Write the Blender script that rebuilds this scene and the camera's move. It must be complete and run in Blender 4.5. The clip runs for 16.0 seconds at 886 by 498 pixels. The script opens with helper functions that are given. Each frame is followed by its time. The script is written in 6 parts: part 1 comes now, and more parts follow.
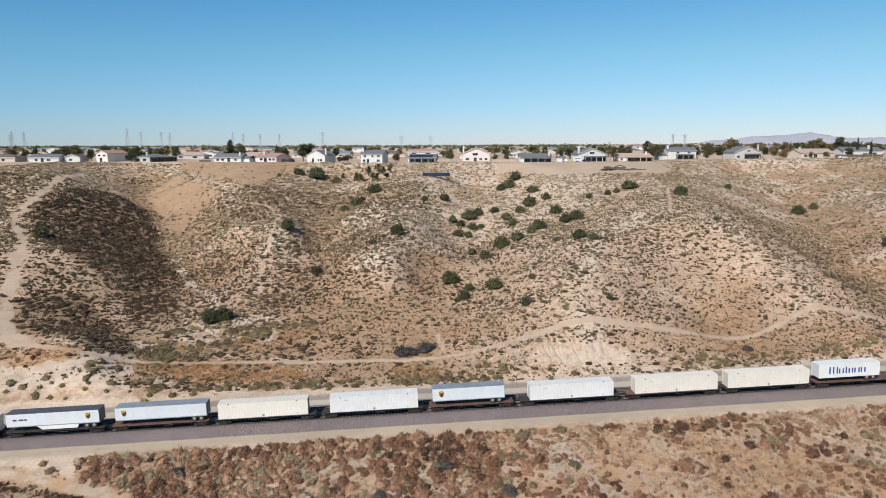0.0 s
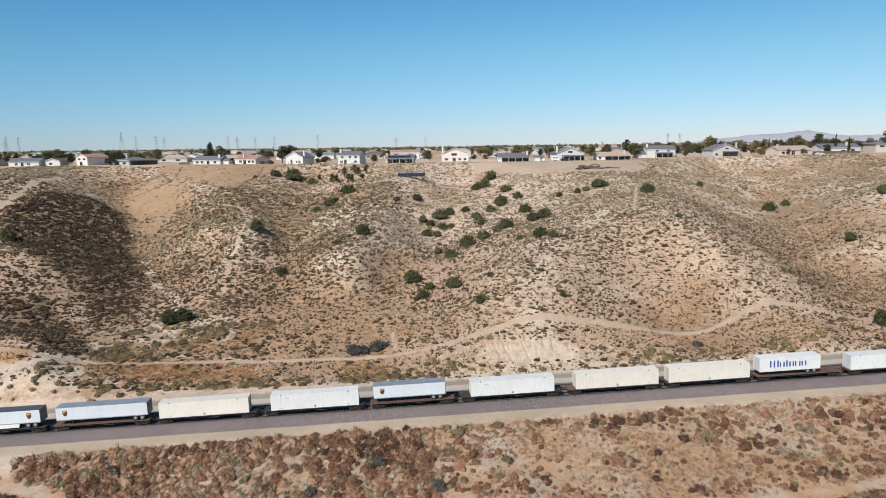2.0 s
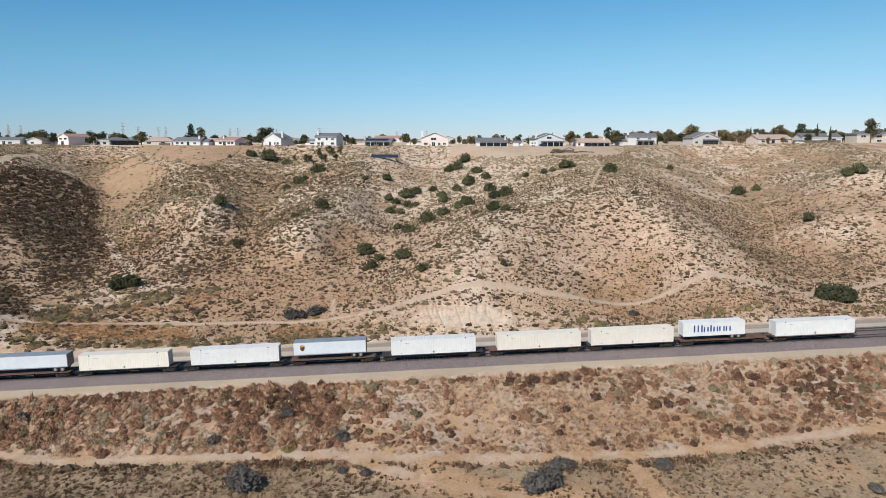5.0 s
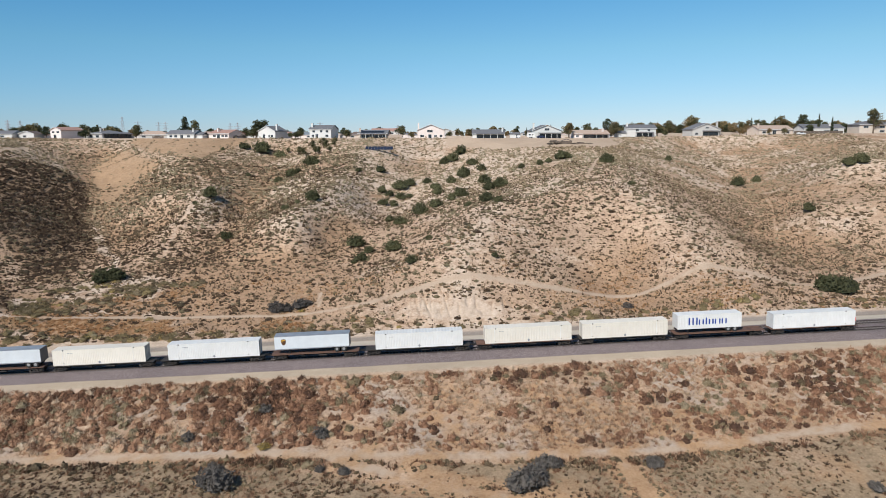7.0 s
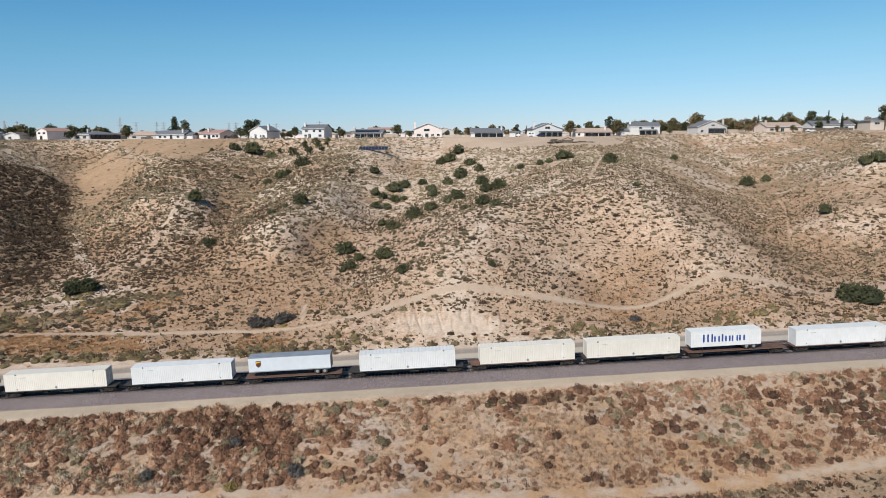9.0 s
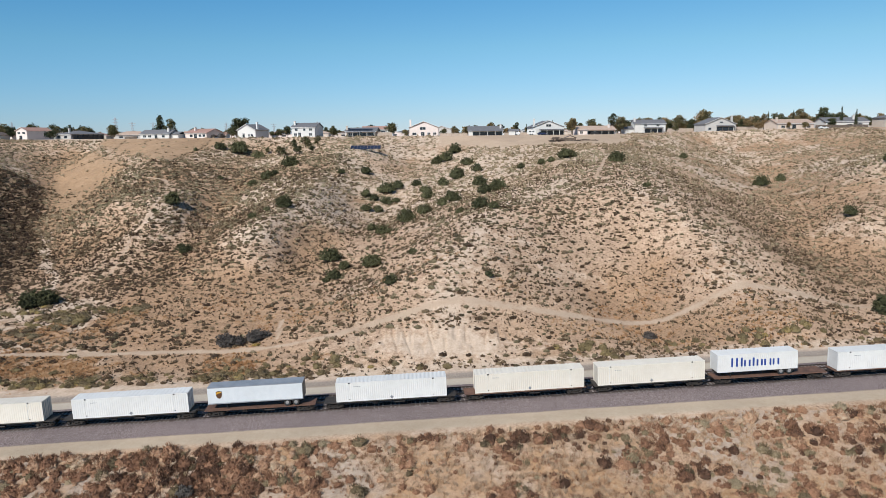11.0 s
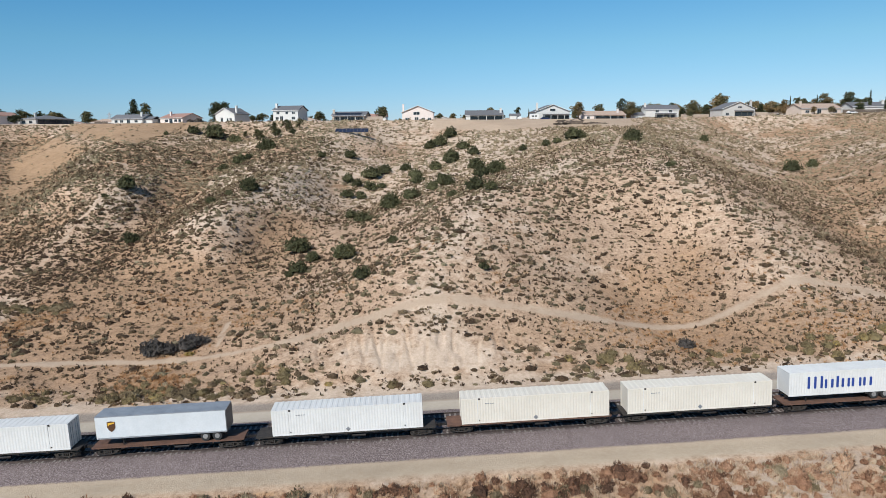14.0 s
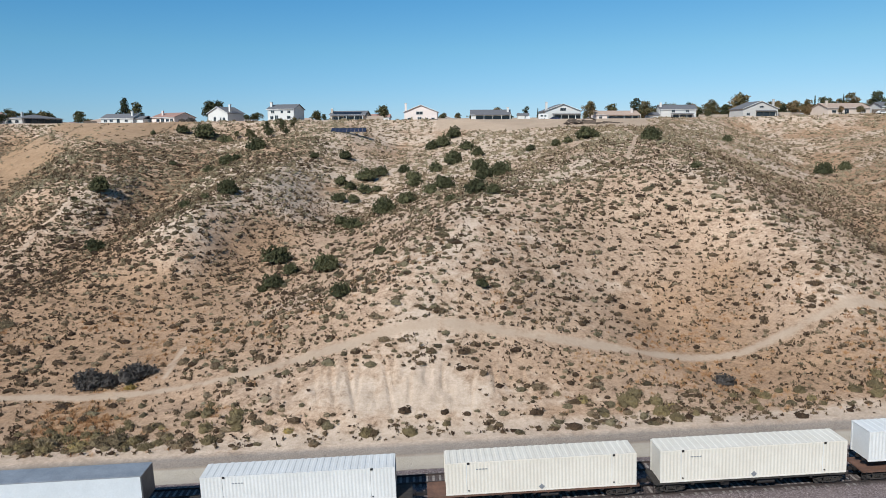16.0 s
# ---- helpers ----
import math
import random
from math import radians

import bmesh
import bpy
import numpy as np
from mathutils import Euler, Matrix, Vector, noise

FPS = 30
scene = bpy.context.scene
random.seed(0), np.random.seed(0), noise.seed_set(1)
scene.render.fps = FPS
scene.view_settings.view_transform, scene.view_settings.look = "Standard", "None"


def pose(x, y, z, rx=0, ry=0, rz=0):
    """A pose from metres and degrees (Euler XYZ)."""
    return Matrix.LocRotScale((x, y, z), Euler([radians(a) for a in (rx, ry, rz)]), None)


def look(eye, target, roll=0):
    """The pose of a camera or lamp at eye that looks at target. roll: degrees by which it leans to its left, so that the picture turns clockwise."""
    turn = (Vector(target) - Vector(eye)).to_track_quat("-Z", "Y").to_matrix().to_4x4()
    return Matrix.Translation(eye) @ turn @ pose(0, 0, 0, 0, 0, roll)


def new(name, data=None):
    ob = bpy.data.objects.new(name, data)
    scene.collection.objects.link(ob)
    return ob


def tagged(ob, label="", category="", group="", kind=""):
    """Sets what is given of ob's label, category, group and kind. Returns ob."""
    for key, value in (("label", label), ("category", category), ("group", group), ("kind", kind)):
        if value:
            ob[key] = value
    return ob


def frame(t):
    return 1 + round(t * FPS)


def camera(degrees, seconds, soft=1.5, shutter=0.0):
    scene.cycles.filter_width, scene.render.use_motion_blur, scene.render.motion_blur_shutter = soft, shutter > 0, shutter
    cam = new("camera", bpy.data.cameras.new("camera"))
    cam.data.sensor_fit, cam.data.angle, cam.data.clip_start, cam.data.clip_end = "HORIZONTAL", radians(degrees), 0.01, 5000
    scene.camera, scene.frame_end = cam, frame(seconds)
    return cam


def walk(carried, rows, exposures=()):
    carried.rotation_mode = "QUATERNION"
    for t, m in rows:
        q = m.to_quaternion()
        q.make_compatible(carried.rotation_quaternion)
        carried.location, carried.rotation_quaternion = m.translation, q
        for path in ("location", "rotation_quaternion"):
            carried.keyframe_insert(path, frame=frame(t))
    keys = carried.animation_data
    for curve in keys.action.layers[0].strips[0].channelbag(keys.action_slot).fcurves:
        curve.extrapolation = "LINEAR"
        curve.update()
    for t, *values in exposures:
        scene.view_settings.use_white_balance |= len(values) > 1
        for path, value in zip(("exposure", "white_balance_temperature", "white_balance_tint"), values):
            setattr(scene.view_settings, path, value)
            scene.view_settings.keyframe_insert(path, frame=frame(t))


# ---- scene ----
cam = camera(64.1, 16.0, soft=0.65)
# seconds, eye, then pose()'s three angles
PATH = [
    (0.0, 0.23, -0.06, 49.69, 81.56, 0.09, 0.06),
    (0.5, 2.27, -0.22, 49.87, 81.57, 0.24, 0.05),
    (1.0, 5.01, -0.36, 50.08, 81.56, 0.37, 0.04),
    (1.5, 8.21, -0.65, 50.16, 81.55, 0.48, 0.02),
    (2.0, 11.73, -0.92, 49.01, 81.68, 0.63, 0.00),
    (2.5, 15.57, -1.21, 47.59, 81.80, 0.63, 0.05),
    (3.0, 19.11, -1.48, 46.31, 81.78, 0.21, 0.21),
    (3.5, 22.00, -1.82, 44.95, 81.78, -0.08, 0.36),
    (4.0, 24.38, -2.18, 43.63, 81.73, -0.15, 0.47),
    (6.5, 30.14, 0.41, 40.36, 81.11, -0.04, 0.76),
    (7.0, 30.71, 2.33, 40.22, 81.07, 0.03, 0.78),
    (7.5, 31.22, 4.74, 40.24, 81.02, 0.10, 0.79),
    (8.0, 31.69, 7.56, 40.35, 80.98, 0.19, 0.81),
    (8.5, 32.11, 10.74, 40.48, 80.95, 0.26, 0.84),
    (9.0, 32.46, 14.27, 40.62, 80.94, 0.33, 0.85),
    (11.5, 34.25, 34.49, 39.07, 80.95, 0.52, 0.83),
    (12.0, 34.64, 38.92, 37.83, 80.91, 0.50, 0.84),
    (12.5, 35.04, 43.46, 36.56, 80.88, 0.49, 0.86),
    (13.0, 35.47, 47.93, 35.21, 80.86, 0.47, 0.89),
    (13.5, 35.85, 52.55, 33.94, 80.85, 0.45, 0.91),
    (14.0, 36.22, 57.02, 33.34, 80.89, 0.41, 0.93),
    (14.5, 36.71, 61.56, 32.86, 80.89, 0.48, 0.95),
    (15.0, 37.21, 66.00, 32.74, 80.89, 0.47, 0.97),
    (15.5, 37.80, 70.38, 32.85, 81.09, 0.44, 1.03),
    (16.0, 38.41, 74.19, 32.06, 81.18, 0.30, 1.70),
]
walk(cam, [(t, pose(x, y, z, rx, ry, rz)) for t, x, y, z, rx, ry, rz in PATH], exposures=[(0.0, 0.1, 6350, 10), (4.0, 0.1, 6350, 10), (9.0, 0.08, 6300, 10), (14.0, 0.06, 6220, 9), (16.0, 0.03, 6090, 8)])

# ---- light: a clear morning, the sun high behind the camera's left shoulder ----
TO_SUN = Vector((-2.5, -4.5, 4.2)).normalized()
world = bpy.data.worlds.new("sky")
scene.world = world
world.use_nodes = True
sky = world.node_tree.nodes.new("ShaderNodeTexSky")
sky.sky_type, sky.sun_disc = "NISHITA", False
sky.sun_elevation, sky.sun_rotation = math.asin(TO_SUN.z), math.atan2(TO_SUN.x, TO_SUN.y)
sky.altitude, sky.air_density, sky.dust_density, sky.ozone_density = 900, 1.0, 0.05, 1.5
vivid = world.node_tree.nodes.new("ShaderNodeHueSaturation")
vivid.inputs["Saturation"].default_value = 1.0
cool = world.node_tree.nodes.new("ShaderNodeMix")
cool.data_type, cool.blend_type = "RGBA", "MULTIPLY"
cool.inputs["Factor"].default_value = 1.0
upward = world.node_tree.nodes.new("ShaderNodeTexCoord")
height = world.node_tree.nodes.new("ShaderNodeSeparateXYZ")
hue = world.node_tree.nodes.new("ShaderNodeValToRGB")
hue.color_ramp.elements.new(0.12)
hue.color_ramp.elements.new(0.24)
for stop, at, shade_ in zip(hue.color_ramp.elements, (0.0, 0.12, 0.24, 0.6), ((0.82, 0.95, 1.42), (0.8, 1.2, 1.36), (0.55, 1.22, 1.52), (0.7, 1.1, 1.3))):
    stop.position, stop.color = at, (*shade_, 1)
world.node_tree.links.new(upward.outputs["Generated"], height.inputs[0])
world.node_tree.links.new(height.outputs[2], hue.inputs[0])
# the sky deepens away from the sun's side and the side opposite to it
across = world.node_tree.nodes.new("ShaderNodeValToRGB")
for stop, at, shade_ in zip(across.color_ramp.elements, (0.2, 0.8), ((0.84, 0.985, 1.04), (1.1, 1.04, 0.98))):
    stop.position, stop.color = at, (*shade_, 1)
shift = world.node_tree.nodes.new("ShaderNodeMath")
shift.operation = "MULTIPLY_ADD"
shift.inputs[1].default_value, shift.inputs[2].default_value = 0.5, 0.5
tone = world.node_tree.nodes.new("ShaderNodeMix")
tone.data_type, tone.blend_type = "RGBA", "MULTIPLY"
tone.inputs["Factor"].default_value = 1.0
world.node_tree.links.new(height.outputs[0], shift.inputs[0])
world.node_tree.links.new(shift.outputs[0], across.inputs[0])
world.node_tree.links.new(hue.outputs[0], tone.inputs[6])
world.node_tree.links.new(across.outputs[0], tone.inputs[7])
world.node_tree.links.new(tone.outputs[2], cool.inputs[7])
world.node_tree.links.new(sky.outputs[0], cool.inputs[6])
world.node_tree.links.new(cool.outputs[2], vivid.inputs["Color"])
world.node_tree.links.new(vivid.outputs[0], world.node_tree.nodes["Background"].inputs[0])
world.node_tree.nodes["Background"].inputs[1].default_value = 0.064
sun = bpy.data.lights.new("sun", "SUN")
sun.energy, sun.angle, sun.color = 5.0, radians(0.53), (1.0, 0.95, 0.87)
sunlight = new("sun", sun)
sunlight.matrix_world = look((0, 0, 300), Vector((0, 0, 300)) - TO_SUN)

# ---- materials ----
def shader(name):
    m = bpy.data.materials.new(name)
    m.use_nodes = True
    return m, m.node_tree.nodes, m.node_tree.links, m.node_tree.nodes["Principled BSDF"]


def noise_node(nodes, links, where, scale, detail=4, rough=0.6):
    n = nodes.new("ShaderNodeTexNoise")
    n.inputs["Scale"].default_value, n.inputs["Detail"].default_value, n.inputs["Roughness"].default_value = scale, detail, rough
    links.new(where, n.inputs["Vector"])
    return n.outputs["Fac"]


def ramp_node(nodes, links, fac, stops):
    r = nodes.new("ShaderNodeValToRGB")
    while len(r.color_ramp.elements) < len(stops):
        r.color_ramp.elements.new(0.5)
    for e, (at, c) in zip(r.color_ramp.elements, stops):
        e.position, e.color = at, (*c, 1) if len(c) == 3 else c
    links.new(fac, r.inputs[0])
    return r.outputs[0]


def blend_node(nodes, links, fac, a, b, how="MIX"):
    m = nodes.new("ShaderNodeMix")
    m.data_type, m.blend_type = "RGBA", how
    for socket, value in ((m.inputs["Factor"], fac), (m.inputs[6], a), (m.inputs[7], b)):
        if hasattr(value, "links"):
            links.new(value, socket)
        elif isinstance(value, (int, float)):
            socket.default_value = value
        else:
            socket.default_value = (*value, 1)
    return m.outputs[2]


def sums(nodes, links, op, a, b):
    m = nodes.new("ShaderNodeMath")
    m.operation = op
    m.use_clamp = False
    for socket, value in zip(m.inputs, (a, b)):
        if hasattr(value, "links"):
            links.new(value, socket)
        else:
            socket.default_value = value
    return m.outputs[0]


def bump_node(nodes, links, height, strength, distance, shade):
    b = nodes.new("ShaderNodeBump")
    b.inputs["Strength"].default_value, b.inputs["Distance"].default_value = strength, distance
    links.new(height, b.inputs["Height"])
    links.new(b.outputs[0], shade.inputs["Normal"])


def plain(name, dark, light, scale=2.0, fine=30.0, rough=0.85, metal=0.0, bump=0.3, depth=0.02, random_by=0.12):
    """A worn surface: two scales of mottling between two colours, a little different on each object."""
    m, nodes, links, shade = shader(name)
    at = nodes.new("ShaderNodeTexCoord").outputs["Object"]
    big, small = noise_node(nodes, links, at, scale), noise_node(nodes, links, at, fine, 3)
    both = sums(nodes, links, "ADD", sums(nodes, links, "MULTIPLY", big, 0.6), sums(nodes, links, "MULTIPLY", small, 0.4))
    colour = ramp_node(nodes, links, both, [(0.32, dark), (0.68, light)])
    info = nodes.new("ShaderNodeObjectInfo")
    hsv = nodes.new("ShaderNodeHueSaturation")
    links.new(colour, hsv.inputs["Color"])
    links.new(sums(nodes, links, "ADD", sums(nodes, links, "MULTIPLY", info.outputs["Random"], random_by), 1 - random_by / 2), hsv.inputs["Value"])
    links.new(hsv.outputs[0], shade.inputs["Base Color"])
    shade.inputs["Roughness"].default_value, shade.inputs["Metallic"].default_value = rough, metal
    if bump:
        bump_node(nodes, links, small, bump, depth, shade)
    return m


def soil_material():
    """Desert soil: tan earth, reddish patches, pale sand, packed trails, ballast and stubble, as the land's own weights say."""
    m, nodes, links, shade = shader("desert_soil")
    at = nodes.new("ShaderNodeTexCoord").outputs["Object"]
    weights = nodes.new("ShaderNodeAttribute")
    weights.attribute_name = "soil"
    split = nodes.new("ShaderNodeSeparateColor")
    links.new(weights.outputs["Color"], split.inputs[0])
    trail, red, sand, straw = split.outputs[0], split.outputs[1], split.outputs[2], weights.outputs["Alpha"]
    place = nodes.new("ShaderNodeSeparateXYZ")
    links.new(at, place.inputs[0])
    v = sums(nodes, links, "SUBTRACT", sums(nodes, links, "SUBTRACT", place.outputs[1], 128.74), sums(nodes, links, "MULTIPLY", place.outputs[0], 0.0742))
    broad, mid, fine = noise_node(nodes, links, at, 0.06, 5), noise_node(nodes, links, at, 0.5, 5, 0.7), noise_node(nodes, links, at, 2.2, 5, 0.85)
    grit = noise_node(nodes, links, at, 7.5, 2, 0.9)
    mottle = sums(nodes, links, "ADD", sums(nodes, links, "MULTIPLY", mid, 0.4), sums(nodes, links, "MULTIPLY", fine, 0.6))
    earth = ramp_node(nodes, links, mottle, [(0.38, (0.222, 0.147, 0.095)), (0.48, (0.435, 0.302, 0.207)), (0.6, (0.585, 0.44, 0.322))])
    rust = ramp_node(nodes, links, mottle, [(0.38, (0.22, 0.14, 0.085)), (0.6, (0.465, 0.304, 0.19))])
    pale = ramp_node(nodes, links, mottle, [(0.36, (0.4, 0.3, 0.218)), (0.64, (0.64, 0.51, 0.4))])
    packed = ramp_node(nodes, links, mottle, [(0.3, (0.4, 0.295, 0.21)), (0.7, (0.5, 0.385, 0.285))])
    edge = sums(nodes, links, "MULTIPLY", sums(nodes, links, "SUBTRACT", mid, 0.5), 0.9)
    reds = ramp_node(nodes, links, sums(nodes, links, "ADD", red, edge), [(0.3, (0, 0, 0)), (0.75, (1, 1, 1))])
    sands = ramp_node(nodes, links, sums(nodes, links, "ADD", sand, edge), [(0.35, (0, 0, 0)), (0.65, (1, 1, 1))])
    paths = ramp_node(nodes, links, sums(nodes, links, "ADD", trail, sums(nodes, links, "MULTIPLY", edge, 0.5)), [(0.45, (0, 0, 0)), (0.58, (1, 1, 1))])
    colour = blend_node(nodes, links, reds, earth, rust)
    colour = blend_node(nodes, links, sands, colour, pale)
    colour = blend_node(nodes, links, paths, colour, packed)
    more = nodes.new("ShaderNodeAttribute")
    more.attribute_name = "litter"
    second = nodes.new("ShaderNodeSeparateColor")
    links.new(more.outputs["Color"], second.inputs[0])

    def laid(base, weight, dark, light, gain=1.0):
        cover_ = ramp_node(nodes, links, mottle, [(0.36, dark), (0.64, light)])
        fac = ramp_node(nodes, links, sums(nodes, links, "ADD", weight, edge), [(0.25, (0, 0, 0)), (0.75, (gain, gain, gain))])
        return blend_node(nodes, links, fac, base, cover_)

    colour = laid(colour, second.outputs[2], (0.265, 0.172, 0.1), (0.435, 0.292, 0.18), 0.85)
    # plant litter, dark enough to hold part of the west hill's shade too
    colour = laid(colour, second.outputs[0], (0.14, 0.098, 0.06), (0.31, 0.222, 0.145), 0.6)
    colour = laid(colour, more.outputs["Alpha"], (0.29, 0.222, 0.17), (0.5, 0.412, 0.335), 0.9)
    fields = ramp_node(nodes, links, mottle, [(0.36, (0.29, 0.17, 0.09)), (0.64, (0.49, 0.32, 0.19))])
    colour = blend_node(nodes, links, ramp_node(nodes, links, sums(nodes, links, "ADD", straw, edge), [(0.35, (0, 0, 0)), (0.7, (1, 1, 1))]), colour, fields)
    colour = laid(colour, second.outputs[1], (0.15, 0.108, 0.066), (0.37, 0.275, 0.182), 0.9)
    jag = sums(nodes, links, "ADD", v, sums(nodes, links, "MULTIPLY", sums(nodes, links, "SUBTRACT", fine, 0.5), 1.0))

    def band(lo, hi, soft):
        inside = []
        for a, b in ((lo - soft, lo + soft), (hi + soft, hi - soft)):
            r = nodes.new("ShaderNodeMapRange")
            r.inputs["From Min"].default_value, r.inputs["From Max"].default_value = a, b
            links.new(jag, r.inputs["Value"])
            inside.append(r.outputs[0])
        return sums(nodes, links, "MULTIPLY", *inside)

    road = ramp_node(nodes, links, mottle, [(0.3, (0.43, 0.365, 0.29)), (0.7, (0.53, 0.47, 0.385))])
    colour = blend_node(nodes, links, band(6.6, 10.3, 0.3), colour, road)
    front = ramp_node(nodes, links, mottle, [(0.3, (0.4, 0.31, 0.22)), (0.7, (0.5, 0.41, 0.31))])
    colour = blend_node(nodes, links, band(-8.7, -4.9, 0.5), colour, front)
    gravel = ramp_node(nodes, links, grit, [(0.25, (0.14, 0.12, 0.105)), (0.75, (0.34, 0.3, 0.265))])
    colour = blend_node(nodes, links, sums(nodes, links, "MULTIPLY", band(10.3, 12.2, 0.4), 0.85), colour, gravel)
    grey = ramp_node(nodes, links, grit, [(0.32, (0.085, 0.064, 0.062)), (0.5, (0.175, 0.138, 0.134)), (0.68, (0.4, 0.34, 0.325))])
    colour = blend_node(nodes, links, band(-5.2, 6.7, 0.2), colour, grey)
    # ballast coloured darker between the rails of each track
    mid_rail = ramp_node(nodes, links, grit, [(0.3, (0.03, 0.024, 0.022)), (0.7, (0.13, 0.105, 0.098))])
    for lo in (-1.25, 3.2):
        colour = blend_node(nodes, links, sums(nodes, links, "MULTIPLY", band(lo, lo + 2.5, 0.25), 0.8), colour, mid_rail)
    colour = blend_node(nodes, links, 0.22, colour, ramp_node(nodes, links, broad, [(0.3, (0.25, 0.25, 0.25)), (0.7, (0.75, 0.75, 0.75))]), "OVERLAY")
    links.new(colour, shade.inputs["Base Color"])
    shade.inputs["Roughness"].default_value = 0.95
    shade.inputs["Specular IOR Level"].default_value = 0.1
    bump_node(nodes, links, sums(nodes, links, "ADD", fine, sums(nodes, links, "MULTIPLY", grit, 0.4)), 0.6, 0.25, shade)
    return m


def leaf_material(name, stops, rough=0.8, shine=0.15, twiggy=1.5):
    """Foliage: one colour a plant from its tint, a little different on each leaf, with fine upright twigs."""
    m, nodes, links, shade = shader(name)
    squeeze = nodes.new("ShaderNodeMapping")
    squeeze.inputs["Scale"].default_value = (1, 1, 0.4)
    links.new(nodes.new("ShaderNodeTexCoord").outputs["Object"], squeeze.inputs[0])
    twigs = noise_node(nodes, links, squeeze.outputs[0], 7.0, 3, 0.7)
    tint = nodes.new("ShaderNodeAttribute")
    tint.attribute_name = "tint"
    leaf = nodes.new("ShaderNodeNewGeometry").outputs["Random Per Island"]
    fac = sums(nodes, links, "ADD", tint.outputs["Fac"], sums(nodes, links, "MULTIPLY", sums(nodes, links, "SUBTRACT", leaf, 0.5), 0.2))
    fac = sums(nodes, links, "ADD", fac, sums(nodes, links, "MULTIPLY", sums(nodes, links, "SUBTRACT", twigs, 0.5), twiggy))
    bump_node(nodes, links, twigs, min(1.0, twiggy * 0.7), 0.35, shade)
    links.new(ramp_node(nodes, links, fac, stops), shade.inputs["Base Color"])
    shade.inputs["Roughness"].default_value = rough
    shade.inputs["Specular IOR Level"].default_value = shine
    return m


SOIL = soil_material()
SCRUB = leaf_material("scrub_leaf", [(0.0, (0.058, 0.036, 0.023)), (0.3, (0.12, 0.08, 0.047)), (0.6, (0.215, 0.156, 0.094)), (0.85, (0.285, 0.217, 0.138)), (1.0, (0.37, 0.29, 0.185))])
DRY = leaf_material("dry_brush", [(0.0, (0.075, 0.042, 0.028)), (0.3, (0.195, 0.101, 0.06)), (0.6, (0.325, 0.18, 0.108)), (0.85, (0.43, 0.283, 0.18)), (1.0, (0.46, 0.36, 0.255))], twiggy=1.0)
GRASS = leaf_material("dry_grass", [(0.0, (0.3, 0.175, 0.098)), (0.5, (0.42, 0.285, 0.182)), (1.0, (0.52, 0.405, 0.295))], twiggy=0.3)
ORANGE = leaf_material("orange_grass", [(0.0, (0.3, 0.155, 0.07)), (0.5, (0.44, 0.258, 0.13)), (1.0, (0.54, 0.37, 0.22))], twiggy=0.3)
RABBIT = leaf_material("rabbitbrush", [(0.0, (0.14, 0.107, 0.058)), (0.6, (0.245, 0.192, 0.098)), (0.9, (0.34, 0.255, 0.108)), (1.0, (0.45, 0.31, 0.07))])
GREYBRUSH = leaf_material("bare_brush", [(0.0, (0.06, 0.052, 0.048)), (1.0, (0.17, 0.15, 0.132))])
JUNIPER = leaf_material("juniper_leaf", [(0.0, (0.046, 0.049, 0.026)), (0.5, (0.098, 0.099, 0.049)), (1.0, (0.2, 0.19, 0.095))])
GREEN = leaf_material("tree_leaf", [(0.0, (0.035, 0.046, 0.026)), (0.4, (0.08, 0.088, 0.044)), (0.7, (0.16, 0.137, 0.066)), (1.0, (0.26, 0.165, 0.08))])
BARK = plain("bark", (0.06, 0.045, 0.03), (0.14, 0.1, 0.07), 3, 20)
STEEL = plain("rail_steel", (0.06, 0.045, 0.04), (0.14, 0.11, 0.1), 1, 12, 0.5, 0.6)
WOOD = plain("tie_concrete", (0.15, 0.128, 0.115), (0.31, 0.275, 0.25), 2, 25)
GREYGREEN = leaf_material("grey_green_scrub", [(0.0, (0.068, 0.052, 0.032)), (0.4, (0.15, 0.121, 0.07)), (0.75, (0.235, 0.195, 0.118)), (1.0, (0.33, 0.28, 0.18))], twiggy=1.3)
SAGE = leaf_material("sage_leaf", [(0.0, (0.085, 0.062, 0.038)), (0.5, (0.2, 0.152, 0.087)), (1.0, (0.36, 0.288, 0.185))])
DUSTY = plain("dusty_steel", (0.014, 0.012, 0.011), (0.06, 0.05, 0.042), 2.5, 14, 0.75, 0.1)
BLACK = plain("grimy_steel", (0.012, 0.01, 0.01), (0.04, 0.034, 0.032), 1.5, 12, 0.6, 0.3)
RUSTY = plain("rusty_deck", (0.055, 0.032, 0.024), (0.19, 0.1, 0.066), 0.9, 9, 0.8, 0.1)
TYRE = plain("tyre_rubber", (0.012, 0.012, 0.012), (0.03, 0.03, 0.03), 4, 20, 0.8)
RIM_STEEL = plain("wheel_rim", (0.3, 0.3, 0.3), (0.5, 0.5, 0.5), 4, 20, 0.4, 0.6)
WHITE = plain("white_steel", (0.58, 0.575, 0.555), (0.7, 0.695, 0.675), 0.5, 6, 0.5, 0, 0.05)
CREAM = plain("cream_steel", (0.61, 0.56, 0.48), (0.71, 0.665, 0.585), 0.5, 6, 0.55, 0, 0.05)
PALEBLUE = plain("pale_grey_steel", (0.54, 0.57, 0.59), (0.65, 0.68, 0.7), 0.5, 6, 0.45, 0, 0.05)
SILVER = plain("grey_roof_sheet", (0.22, 0.24, 0.26), (0.36, 0.38, 0.41), 0.8, 8, 0.45, 0.3, 0.05)
DARKGREY = plain("dark_sheet", (0.06, 0.06, 0.065), (0.13, 0.13, 0.14), 0.8, 8, 0.5, 0.2)
